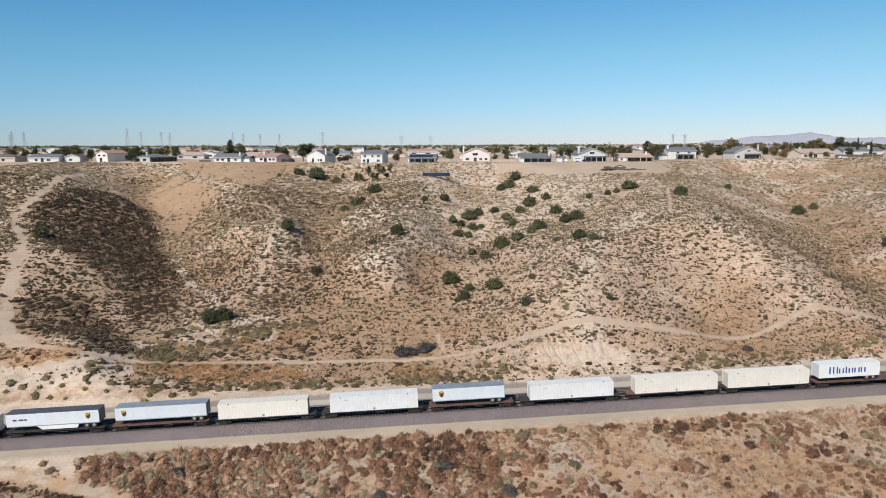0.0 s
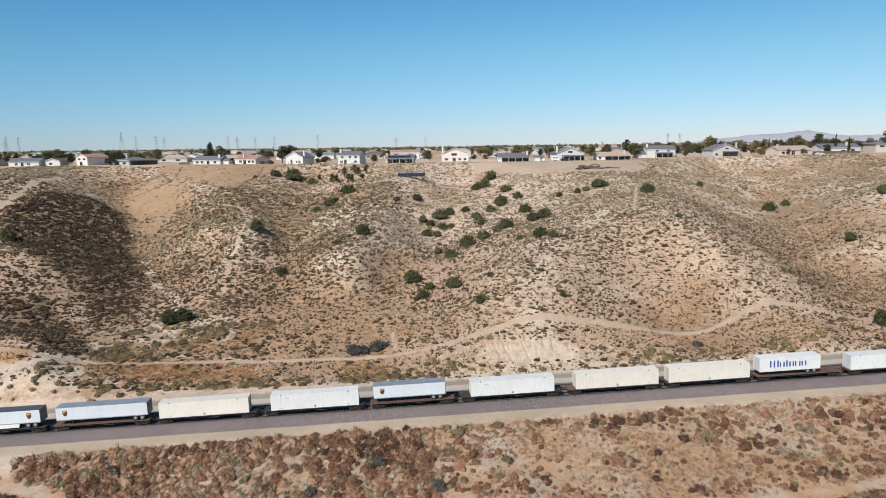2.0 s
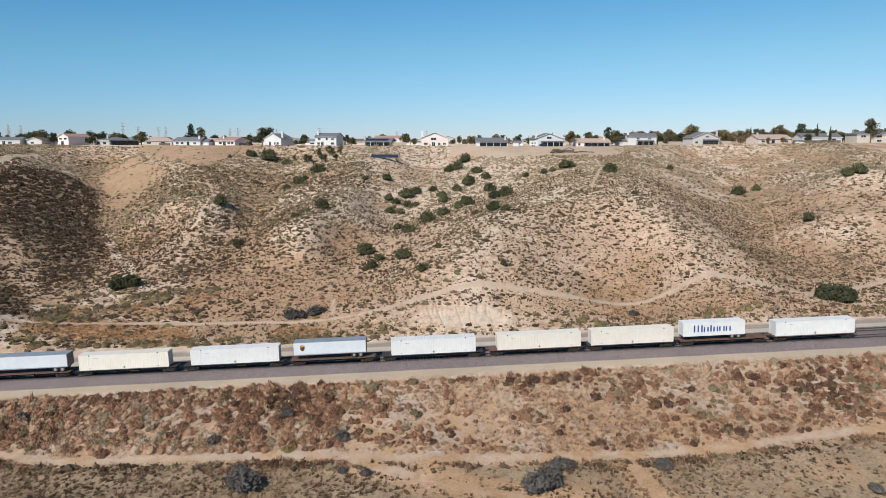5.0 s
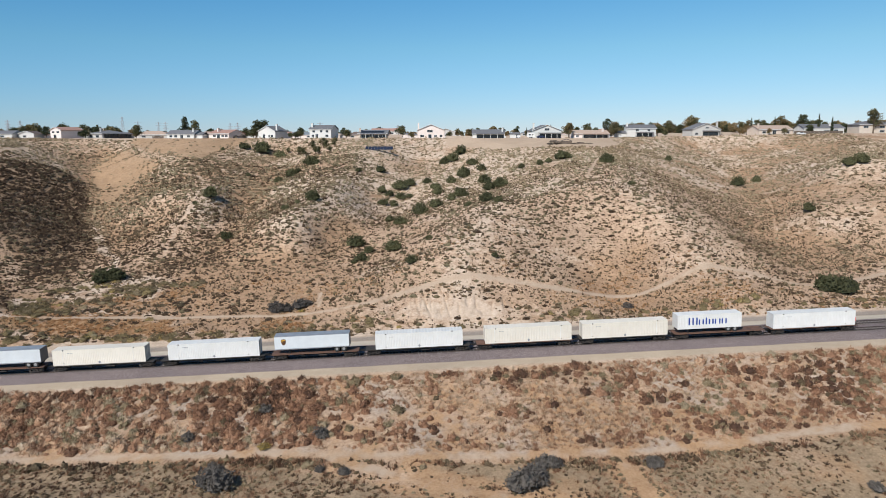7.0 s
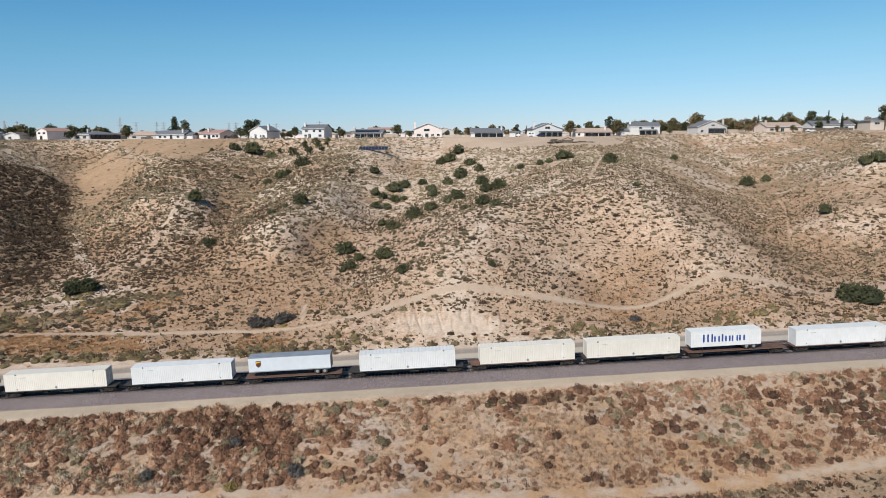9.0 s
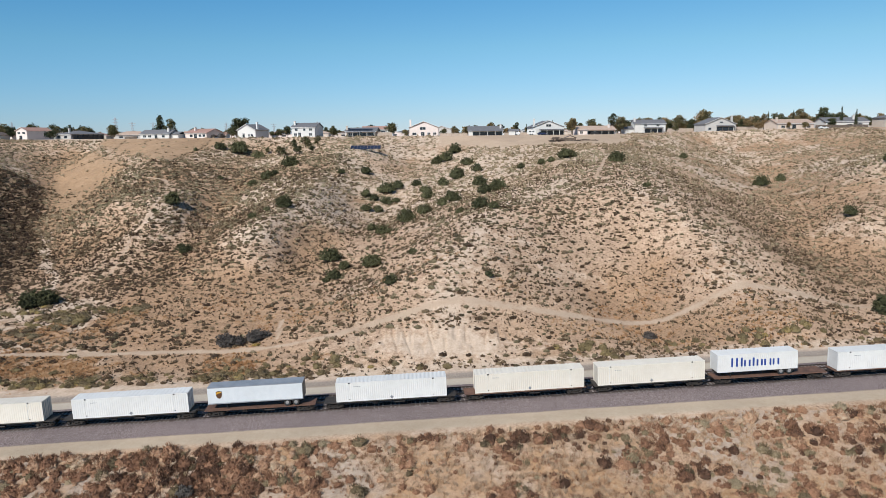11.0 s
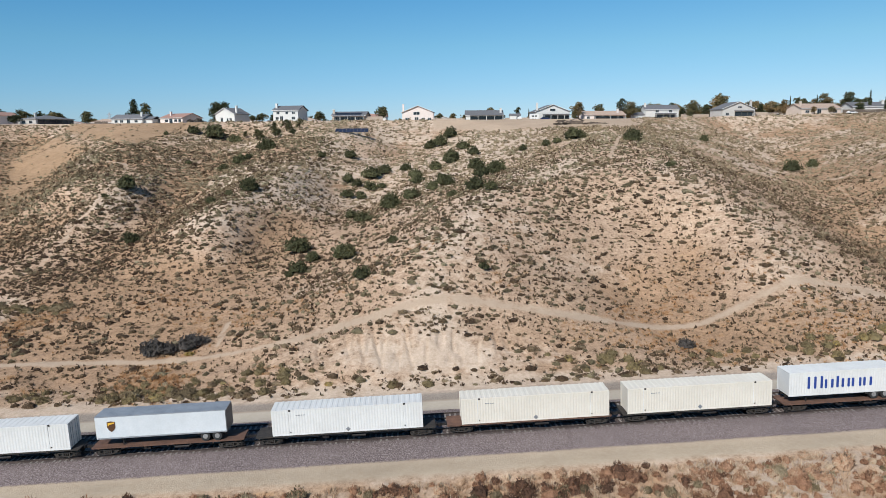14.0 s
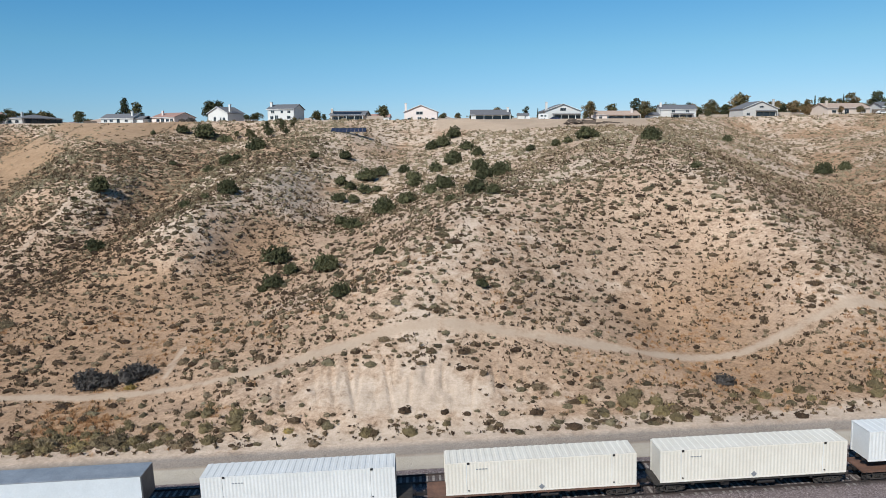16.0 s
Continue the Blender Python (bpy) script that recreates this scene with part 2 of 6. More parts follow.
BLUE = plain("blue_paint", (0.012, 0.04, 0.2), (0.02, 0.06, 0.28), 2, 10, 0.5, 0, 0)
BROWN = plain("brown_paint", (0.07, 0.03, 0.012), (0.1, 0.045, 0.02), 2, 10, 0.5, 0, 0)
GOLD = plain("gold_paint", (0.6, 0.33, 0.03), (0.7, 0.42, 0.05), 2, 10, 0.5, 0, 0)
RED = plain("red_paint", (0.5, 0.03, 0.015), (0.6, 0.05, 0.02), 2, 10, 0.5, 0, 0)
STUCCO = {n: plain("stucco_" + n, [v * 0.86 for v in c], c, 0.6, 12, 0.9, 0, 0.15) for n, c in dict(white=(0.64, 0.63, 0.6), beige=(0.52, 0.45, 0.38), pink=(0.74, 0.65, 0.6), tan=(0.6, 0.5, 0.42), grey=(0.5, 0.48, 0.45)).items()}
ROOF = {n: plain("roof_" + n, [v * 0.6 for v in c], c, 1.5, 14, 0.9, 0, 0.5, 0.05) for n, c in dict(grey=(0.17, 0.17, 0.18), red=(0.42, 0.25, 0.2), tan=(0.5, 0.37, 0.29), brown=(0.16, 0.12, 0.1), blue=(0.2, 0.23, 0.26)).items()}
GLASS = plain("window_glass", (0.015, 0.02, 0.025), (0.03, 0.04, 0.05), 1, 6, 0.08, 0, 0)
# dark post tone that holds the porch's shade
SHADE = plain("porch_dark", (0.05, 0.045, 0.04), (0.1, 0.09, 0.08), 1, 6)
TRIM = plain("white_trim", (0.58, 0.57, 0.55), (0.68, 0.67, 0.65), 1, 10, 0.6, 0, 0)
PLANK = plain("weathered_plank", (0.06, 0.045, 0.035), (0.17, 0.13, 0.1), 1.5, 14)
BLOCK = plain("block_wall", (0.34, 0.27, 0.21), (0.46, 0.38, 0.31), 0.8, 10)
GALV = plain("galvanised_steel", (0.25, 0.26, 0.28), (0.4, 0.42, 0.44), 1, 8, 0.5, 0.5)
SOLAR = plain("solar_cell", (0.022, 0.03, 0.055), (0.04, 0.052, 0.09), 1.5, 10, 0.2, 0.2, 0)
BLACK_CELL = plain("black_solar_cell", (0.012, 0.013, 0.017), (0.022, 0.024, 0.03), 1.5, 10, 0.3, 0.2, 0)
NAVY = plain("navy_car_paint", (0.01, 0.018, 0.06), (0.016, 0.028, 0.085), 2, 10, 0.35, 0.1, 0)
# distance haze is put into the hills' pale grey-violet colour
HAZY_ROCK = plain("hazy_far_rock", (0.33, 0.33, 0.37), (0.44, 0.42, 0.445), 0.004, 0.03, 1, 0, 0)

# ---- the lie of the land ----
def rail_y(x):
    """The middle of the near track."""
    return 128.74 + 0.0742 * x


def rail_z(x):
    """The railway climbs to the east."""
    return -0.23 + 0.035 * np.clip(x, -400, 400)


MESA = 40.0


def rim(x):
    """Where the slope ends and the mesa begins: further back at both ends of the bluff."""
    return np.interp(x, [-150, -105, -72, -45, 112, 150, 200], [390, 388, 374, 366, 366, 386, 388])


def mesa(x):
    """The mesa rises a little to the east."""
    return MESA + 0.019 * np.clip(x - 105, 0, 130)


lines = []


def crest(*spine):
    """A spur's back or a gully's bed, from foot to rim; the slopes hang between these lines."""
    for a, b in zip(spine, spine[1:]):
        a, b = np.array(a, float), np.array(b, float)
        n = max(1, int(np.hypot(*(b - a)[:2]) / 8))
        lines.extend(a + (b - a) * i / n for i in range(n))
    lines.append(np.array(spine[-1], float))


crest((33, 150, 2.5), (32.5, 161, 9.0), (33, 173, 14.2), (37, 188, 18.6), (42, 205, 22.0), (57, 220, 24.2), (66, 230, 27.6), (76, 241, 30.4), (84, 249, 31.6), (92, 280, 33.0), (100, 310, 35.0), (105, 345, 37.6))  # main spur
crest((57, 220, 24.2), (71, 213, 25.0), (86, 210, 24.8), (89, 194, 18.6), (90, 175, 12.3), (97, 171, 8.6), (96, 158, 6.6))  # shoulder
crest((44, 158, 5.6), (55, 158, 4.6), (62, 160, 4.2))  # trail bench
crest((60, 150, 2.8), (72, 160, 2.5), (68, 176, 5.4), (71, 187, 11.0), (73, 198, 16.8))  # face hollow
crest((80, 185, 10.4), (81, 169, 6.4))  # hollow's east side
crest((-6, 150, 0.2), (-6, 162, 1.6), (0, 180, 4.4), (3, 198, 7.4), (7, 223, 11.9), (9, 247, 13.2), (15, 262, 16.6), (12, 285, 22.0), (13, 322, 26.6), (15, 336, 28.2), (24, 354, 35.0))  # centre gully
crest((14, 171, 7.2), (19, 184, 9.6), (20, 198, 11.4), (24, 222, 15.6), (28, 245, 19.0), (29, 260, 21.4), (44, 254, 21.9), (44, 275, 25.6), (50, 297, 28.5), (48, 325, 32.8), (60, 350, 37.4))  # gully wall
crest((-20, 150, -0.4), (-22, 174, 2.3), (-19, 193, 5.8), (-14.5, 202, 11.5), (-16.5, 219, 17.9), (-15, 235, 20.4), (-11, 247, 22.4), (-10, 268, 24.0), (-13, 293, 27.2), (-4, 331, 34.4), (-10, 352, 38.0))  # middle spur
crest((-7.5, 188, 5.4), (-7, 214, 9.4), (-1.5, 233, 15.2), (0, 262, 17.6), (1, 290, 23.8), (1, 308, 26.8))  # gully's west side
crest((-34, 163, 0.3), (-31, 190, 4.8), (-26, 208, 10.6), (-41, 208, 6.2), (-42, 229, 9.4), (-47, 258, 13.2), (-48, 280, 18.2), (-39, 312, 26.4), (-46, 338, 31.5), (-56, 346, 31.0))  # middle hollow
crest((-36, 273, 20.8), (-30, 295, 26.4), (-28, 320, 32.0))  # knoll over the hollow
crest((-50, 150, -0.5), (-60, 172, 1.3), (-57, 200, 4.1), (-60, 224, 8.3), (-58, 243, 15.6), (-57, 257, 19.9), (-58, 275, 20.9), (-68, 296, 25.4), (-74, 315, 29.0), (-70, 350, 34.5))  # left spur
crest((-67, 243, 11.4), (-76, 262, 20.4), (-82, 280, 22.0), (-99, 324, 31.4), (-95, 350, 36.2), (-90, 366, 38.4))  # wash wall's crest
crest((-68, 146, 0.9), (-78, 171, 1.6), (-85, 196, 2.6), (-78, 226, 4.4), (-86, 241, 6.6), (-100, 256, 8.2), (-113, 280, 13.4), (-126, 311, 18.2), (-134, 320, 19.6), (-144, 346, 24.0), (-148, 366, 28.2))  # wash
crest((-86, 255, 13.0), (-97, 285, 18.5), (-112, 322, 24.0), (-124, 345, 29.4), (-138, 363, 32.8), (-130, 378, 37.6))  # bowl's east side
crest((-75, 143, 2.3), (-89, 162, 5.2), (-92, 182, 2.4), (-92, 208, 4.8), (-105, 202, 8.0), (-108, 221, 12.4), (-111, 242, 12.0), (-114, 244, 14.0), (-121, 220, 16.6), (-131, 258, 18.2), (-146, 263, 23.0), (-148, 294, 27.4), (-151, 307, 28.6), (-161, 291, 30.4), (-172, 318, 35.5), (-192, 352, 39.1))  # dark hill
crest((-137, 310, 23.4), (-142, 311, 26.4))  # the dark hill's brow
crest((105, 160, 4.9), (116, 182, 7.4), (126, 200, 7.6), (131, 214, 8.6), (136, 231, 14.6), (146, 260, 19.8), (153, 290, 20.6), (153, 309, 21.8), (160, 336, 27.2), (164, 362, 31.0), (160, 378, 35.2))  # right gully
crest((131, 178, 6.2), (139, 203, 10.2), (142, 224, 18.0), (154, 218, 20.6), (157, 253, 25.2), (170, 250, 33.1), (172, 270, 31.0), (193, 288, 32.2), (188, 331, 31.4), (182, 353, 31.4), (186, 370, 35.0))  # right spur
crest((107, 187, 11.7), (105, 201, 16.0), (106, 240, 23.6), (95, 243, 28.2))  # east face of the main spur
crest((121, 254, 20.4), (110, 275, 28.6), (121, 300, 30.6), (133, 314, 27.6), (130, 345, 34.2))  # saddle
for x in range(-240, 270, 16):
    lines.append(np.array((x, rail_y(x) + 13, rail_z(x) + 0.2)))
for x in range(-260, 290, 20):
    lines += [np.array((x, rim(x), mesa(x))), np.array((x, rim(x) + 18, mesa(x)))]
for y, z in ((170, 6), (210, 15), (250, 22), (290, 30), (330, 37)):
    lines += [np.array((-235, y, z)), np.array((245, y, z))]
LINES = np.array(lines, float)


def spread(r):
    return -np.sqrt(r * r + 6)


def hang():
    n, at = len(LINES), LINES[:, :2]
    m = np.zeros((n + 3, n + 3))
    m[:n, :n] = spread(np.linalg.norm(at[:, None] - at[None], axis=2)) + np.eye(n) * 0.25
    m[:n, n:] = np.c_[np.ones(n), at / 100]
    m[n:, :n] = m[:n, n:].T
    return np.linalg.solve(m, np.r_[LINES[:, 2], 0, 0, 0])


WEIGHTS = hang()


def hill(x, y):
    """The slope between the railway and the mesa."""
    z = WEIGHTS[-3] + WEIGHTS[-2] * x / 100 + WEIGHTS[-1] * y / 100
    for (cx, cy, _), w in zip(LINES, WEIGHTS):
        z = z + w * spread(np.hypot(x - cx, y - cy))
    return z


def mix(a, b, t):
    t = np.clip(t, 0, 1)
    t = t * t * (3 - 2 * t)
    return a + (b - a) * t


# the railway's cross-section: distance from the near track, height over its rails
BED_V = np.array((-400, -70, -48, -38, -30, -22, -14, -9.6, -8.6, -5.2, -3.2, -1.9, 1.9, 2.7, 6.6, 7.4, 11.0, 12.5, 40))
BED_Z = np.array((-10, -9.2, -8.6, -7.6, -6.4, -4.9, -2.6, -1.0, -0.75, -0.75, -0.3, -0.16, -0.16, -0.2, -0.16, -0.45, -0.4, 0.1, 0.6))


def ground(x, y):
    x, y = np.asarray(x, float), np.asarray(y, float)
    v = y - rail_y(x)
    fore = mix(0, 1, (v + 50) / 20)
    bed = np.interp(v, BED_V, BED_Z) + (rail_z(x) - 0.8) * fore + 0.8
    px, py = np.clip(x, -236, 246), np.clip(y, 120, 400)
    up = hill(px, py)
    up = mix(up, mesa(x), (y - rim(x) + 3) / 9)
    up = mix(up, mesa(x), (np.abs(x - 5) - 280) / 400 * (y > 200))
    return np.where(v < 11, bed, mix(bed, up, (v - 11) / 7))


GRID_X, GRID_Y = np.arange(-240, 252, 2.0), np.arange(136, 400, 2.0)
HEIGHTS = ground(*np.meshgrid(GRID_X, GRID_Y))


def levelled(z, cells):
    """The heights averaged over a square of that many cells to each side."""
    for axis in (0, 1):
        wide = np.concatenate([np.repeat(z.take([0], axis), cells, axis), z, np.repeat(z.take([-1], axis), cells, axis)], axis)
        run = np.cumsum(np.concatenate([wide.take([0], axis) * 0, wide], axis), axis)
        k = 2 * cells + 1
        z = (np.take(run, range(k, run.shape[axis]), axis) - np.take(run, range(run.shape[axis] - k), axis)) / k
    return z


BULGE = np.clip((HEIGHTS - levelled(levelled(HEIGHTS, 6), 6)) / 2.6, -1, 1) * 0.6 + np.clip((HEIGHTS - levelled(HEIGHTS, 3)) / 0.9, -1, 1) * 0.4


def bulge(x, y):
    """1 on a spur's back, -1 in a gully's bed, 0 on an even slope."""
    i, j = np.clip((x - GRID_X[0]) / 2, 0, len(GRID_X) - 1.001), np.clip((y - GRID_Y[0]) / 2, 0, len(GRID_Y) - 1.001)
    a, b = i.astype(int), j.astype(int)
    u, v = i - a, j - b
    return (BULGE[b, a] * (1 - u) + BULGE[b, a + 1] * u) * (1 - v) + (BULGE[b + 1, a] * (1 - u) + BULGE[b + 1, a + 1] * u) * v


# ---- building blocks ----
class Solid:
    """Corners and faces of one mesh."""

    def __init__(self):
        self.v, self.f = [], []

    def box(self, x0, y0, z0, x1, y1, z1):
        n = len(self.v)
        self.v += [(x, y, z) for z in (z0, z1) for x, y in ((x0, y0), (x1, y0), (x1, y1), (x0, y1))]
        self.f += [[n + i for i in q] for q in ((3, 2, 1, 0), (4, 5, 6, 7), (0, 1, 5, 4), (1, 2, 6, 5), (2, 3, 7, 6), (3, 0, 4, 7))]
        return self

    def prism(self, outline, y0, y1):
        """An outline in x and z, drawn out from y0 to y1."""
        n, k = len(self.v), len(outline)
        self.v += [(x, y0, z) for x, z in outline] + [(x, y1, z) for x, z in outline]
        self.f += [[n + i for i in range(k)], [n + 2 * k - 1 - i for i in range(k)]]
        self.f += [[n + (i + 1) % k, n + i, n + k + i, n + k + (i + 1) % k] for i in range(k)]
        return self

    def drawn(self, outline, x0, x1):
        """An outline in y and z, drawn out from x0 to x1."""
        n, k = len(self.v), len(outline)
        self.v += [(x0, y, z) for y, z in outline] + [(x1, y, z) for y, z in outline]
        self.f += [[n + k - 1 - i for i in range(k)], [n + k + i for i in range(k)]]
        self.f += [[n + i, n + (i + 1) % k, n + k + (i + 1) % k, n + k + i] for i in range(k)]
        return self

    def disc(self, x, z, r, y0, y1, sides=14):
        return self.prism([(x + r * math.cos(2 * math.pi * i / sides), z + r * math.sin(2 * math.pi * i / sides)) for i in range(sides)], y0, y1)

    def bar(self, a, b, w):
        """A square bar from a to b."""
        a, b = Vector(a), Vector(b)
        d = (b - a).normalized()
        s = d.cross(Vector((0, 0, 1)) if abs(d.z) < 0.9 else Vector((1, 0, 0))).normalized() * w / 2
        t = d.cross(s)
        n = len(self.v)
        self.v += [tuple(p + s * i + t * j) for p in (a, b) for i, j in ((-1, -1), (1, -1), (1, 1), (-1, 1))]
        self.f += [[n + i for i in q] for q in ((0, 1, 2, 3), (7, 6, 5, 4), (0, 4, 5, 1), (1, 5, 6, 2), (2, 6, 7, 3), (3, 7, 4, 0))]
        return self

    def cone(self, a, b, r0, r1, sides=7):
        a, b = Vector(a), Vector(b)
        d = (b - a).normalized()
        s = d.cross(Vector((0, 0, 1)) if abs(d.z) < 0.9 else Vector((1, 0, 0))).normalized()
        t = d.cross(s)
        n = len(self.v)
        for p, r in ((a, r0), (b, r1)):
            self.v += [tuple(p + (s * math.cos(2 * math.pi * i / sides) + t * math.sin(2 * math.pi * i / sides)) * r) for i in range(sides)]
        self.f += [[n + i, n + (i + 1) % sides, n + sides + (i + 1) % sides, n + sides + i] for i in range(sides)] + [[n + sides + i for i in range(sides)], [n + sides - 1 - i for i in range(sides)]]
        return self

    def mesh(self, name, material):
        me = bpy.data.meshes.new(name)
        me.from_pydata(self.v, [], self.f)
        me.materials.append(material)
        return me


def part(name, solid, material, parent, label=""):
    """One mesh under a thing or a part."""
    ob = new(name, solid if isinstance(solid, bpy.types.Mesh) else solid.mesh(name, material))
    ob.parent = parent
    return tagged(ob, label)


def thing(name, m, label, category, group="", kind=""):
    ob = new(name)
    ob.matrix_world = m
    return tagged(ob, label, category, group, kind)


def grain(x, y, size, seed=0):
    """Smooth noise from 0 to 1 with humps of that size."""
    x, y = np.asarray(x, float) / size + seed * 17.3, np.asarray(y, float) / size + seed * 9.1
    i, j = np.floor(x), np.floor(y)
    u, v = x - i, y - j
    u, v = u * u * (3 - 2 * u), v * v * (3 - 2 * v)

    def toss(a, b):
        h = np.sin(a * 127.1 + b * 311.7 + seed * 74.7) * 43758.5453
        return h - np.floor(h)

    return (toss(i, j) * (1 - u) + toss(i + 1, j) * u) * (1 - v) + (toss(i, j + 1) * (1 - u) + toss(i + 1, j + 1) * u) * v


def rough(x, y, size, seed=0):
    return 0.5 * grain(x, y, size, seed) + 0.3 * grain(x, y, size / 2.1, seed + 1) + 0.2 * grain(x, y, size / 4.3, seed + 2)


def away(x, y, line):
    """Distance from a line through the plan."""
    best = np.full(np.shape(x), 1e9)
    for (ax, ay), (bx, by) in zip(line, line[1:]):
        dx, dy = bx - ax, by - ay
        s = np.clip(((x - ax) * dx + (y - ay) * dy) / (dx * dx + dy * dy), 0, 1)
        best = np.minimum(best, np.hypot(x - ax - s * dx, y - ay - s * dy))
    return best


def smooth(line, n=5):
    """The same line with rounded bends."""
    p = [line[0], *line, line[-1]]
    out = []
    for a, b, c, d in zip(p, p[1:], p[2:], p[3:]):
        for i in range(n):
            t = i / n
            out.append(tuple(0.5 * (2 * b[k] + (c[k] - a[k]) * t + (2 * a[k] - 5 * b[k] + 4 * c[k] - d[k]) * t * t + (3 * b[k] - a[k] - 3 * c[k] + d[k]) * t**3) for k in (0, 1)))
    return out + [line[-1]]


def within(x, y, outline, soft):
    """1 inside an outline in the plan, 0 outside, with a soft edge."""
    odd = np.zeros(np.shape(x), bool)
    for (ax, ay), (bx, by) in zip(outline, outline[1:] + outline[:1]):
        if ay != by:
            odd ^= ((ay > y) != (by > y)) & (x < ax + (y - ay) * (bx - ax) / (by - ay))
    d = away(x, y, outline + outline[:1])
    return np.clip(0.5 + np.where(odd, d, -d) / soft, 0, 1)


# the dense dark brush on the west hill, its colours partly standing in for shade, and bare graded ground at the rim
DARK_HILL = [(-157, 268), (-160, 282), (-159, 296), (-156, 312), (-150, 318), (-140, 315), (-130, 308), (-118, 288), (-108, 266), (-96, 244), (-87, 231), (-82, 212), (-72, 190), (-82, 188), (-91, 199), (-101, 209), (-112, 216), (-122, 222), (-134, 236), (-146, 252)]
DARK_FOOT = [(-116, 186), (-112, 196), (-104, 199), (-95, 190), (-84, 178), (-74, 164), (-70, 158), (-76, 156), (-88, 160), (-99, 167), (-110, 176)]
GRADED = [(-143, 382), (-119, 354), (-104, 338), (-92, 318), (-80, 322), (-76, 347), (-72, 376), (-100, 390), (-140, 391)]
LOT = [(26, 362), (34, 352), (57, 336), (80, 326), (100, 324), (108, 338), (112, 360), (118, 385), (24, 385)]
FORE_PAD = [(-130, 124), (-66, 119.5), (-62.5, 114), (-60, 109.5), (-75, 111), (-130, 118)]
FAN = [(-152, 368), (-144, 345), (-136, 322), (-128, 311), (-120, 298), (-112, 282), (-105, 284), (-103, 300), (-99, 318), (-110, 338), (-124, 352), (-136, 372)]

# tracks worn into the land
TRAIL = smooth([(-112, 166), (-100, 160), (-88, 155), (-75, 153.5), (-62, 155.5), (-40, 157.5), (-19, 157), (-1, 156), (10, 157), (17, 158), (23, 159.3), (28, 160.2), (33, 161.2), (39, 162), (45, 162.4), (53, 162.6), (61, 163), (70, 165), (76, 166), (82, 167.5), (88, 169.3), (94, 171), (99, 172), (106, 171.5), (117, 169), (127, 172), (140, 177), (170, 181)])
FORE_TRAIL = smooth([(-100, 114.5), (-74, 111.3), (-62, 108.5), (-53.6, 106), (-44, 102.8), (-36, 100.8), (-24, 100.5), (-7, 101), (4, 101.3), (17, 100.5), (31, 100), (47, 100), (60, 100.5), (72, 102), (82, 104), (91, 105.5), (110, 108), (150, 112)])
FORE_BRANCH = smooth([(10, 100.3), (18, 97.5), (24, 94.8), (29, 93), (36, 91), (50, 86)])
FORE_CUT = smooth([(54.5, 100), (55.4, 96.5), (56.2, 93), (58, 88)])
SPUR_TRACK = smooth([(-98, 160), (-109, 171), (-117, 185), (-126, 204), (-136, 227), (-150, 246), (-157, 260), (-162, 282), (-169, 310), (-176, 345)])
HILL_RUTS = [smooth([(-136, 231), (-121, 220), (-110, 214), (-100, 207), (-90, 198), (-82, 187)]), smooth([(-124, 215), (-113, 206), (-103, 199)])]
WASH = smooth([(-60, 186), (-66, 200), (-73, 215), (-85, 231), (-96, 250), (-104, 266), (-118, 300), (-133, 325), (-140, 345)])
STEEP_PATHS = [smooth([(0, 160), (-0.5, 164), (-1.5, 171)]), smooth([(91, 326), (89.5, 302), (88, 287), (83, 262), (78, 243), (73, 227)]), smooth([(-80, 293), (-71, 288), (-63, 265), (-61, 246), (-59, 226), (-55, 208)]), smooth([(120, 182), (128, 214), (138, 240), (145, 262), (152, 285)])]

# ---- the ground: one sheet from the river flat over the railway and the slope to the mesa and the horizon ----

DITCHES = [smooth([(-130, 386), (-126.7, 370), (-125, 357), (-131, 351.7), (-142, 351), (-149, 345), (-153, 332)]), smooth([(-81.9, 370), (-79.5, 350), (-81, 337), (-82.2, 321)])]


def spaced(fine0, fine1, step, far0, far1):
    mid = list(np.arange(fine0, fine1 + step / 2, step))
    lo, hi, d = [], [], step
    a, b = fine0, mid[-1]
    while a > far0 or b < far1:
        d *= 1.25
        a, b = a - d, b + d
        if a > far0 - 2 * d:
            lo.append(a)
        if b < far1 + 2 * d:
            hi.append(b)
    return np.array(lo[::-1] + mid + hi)


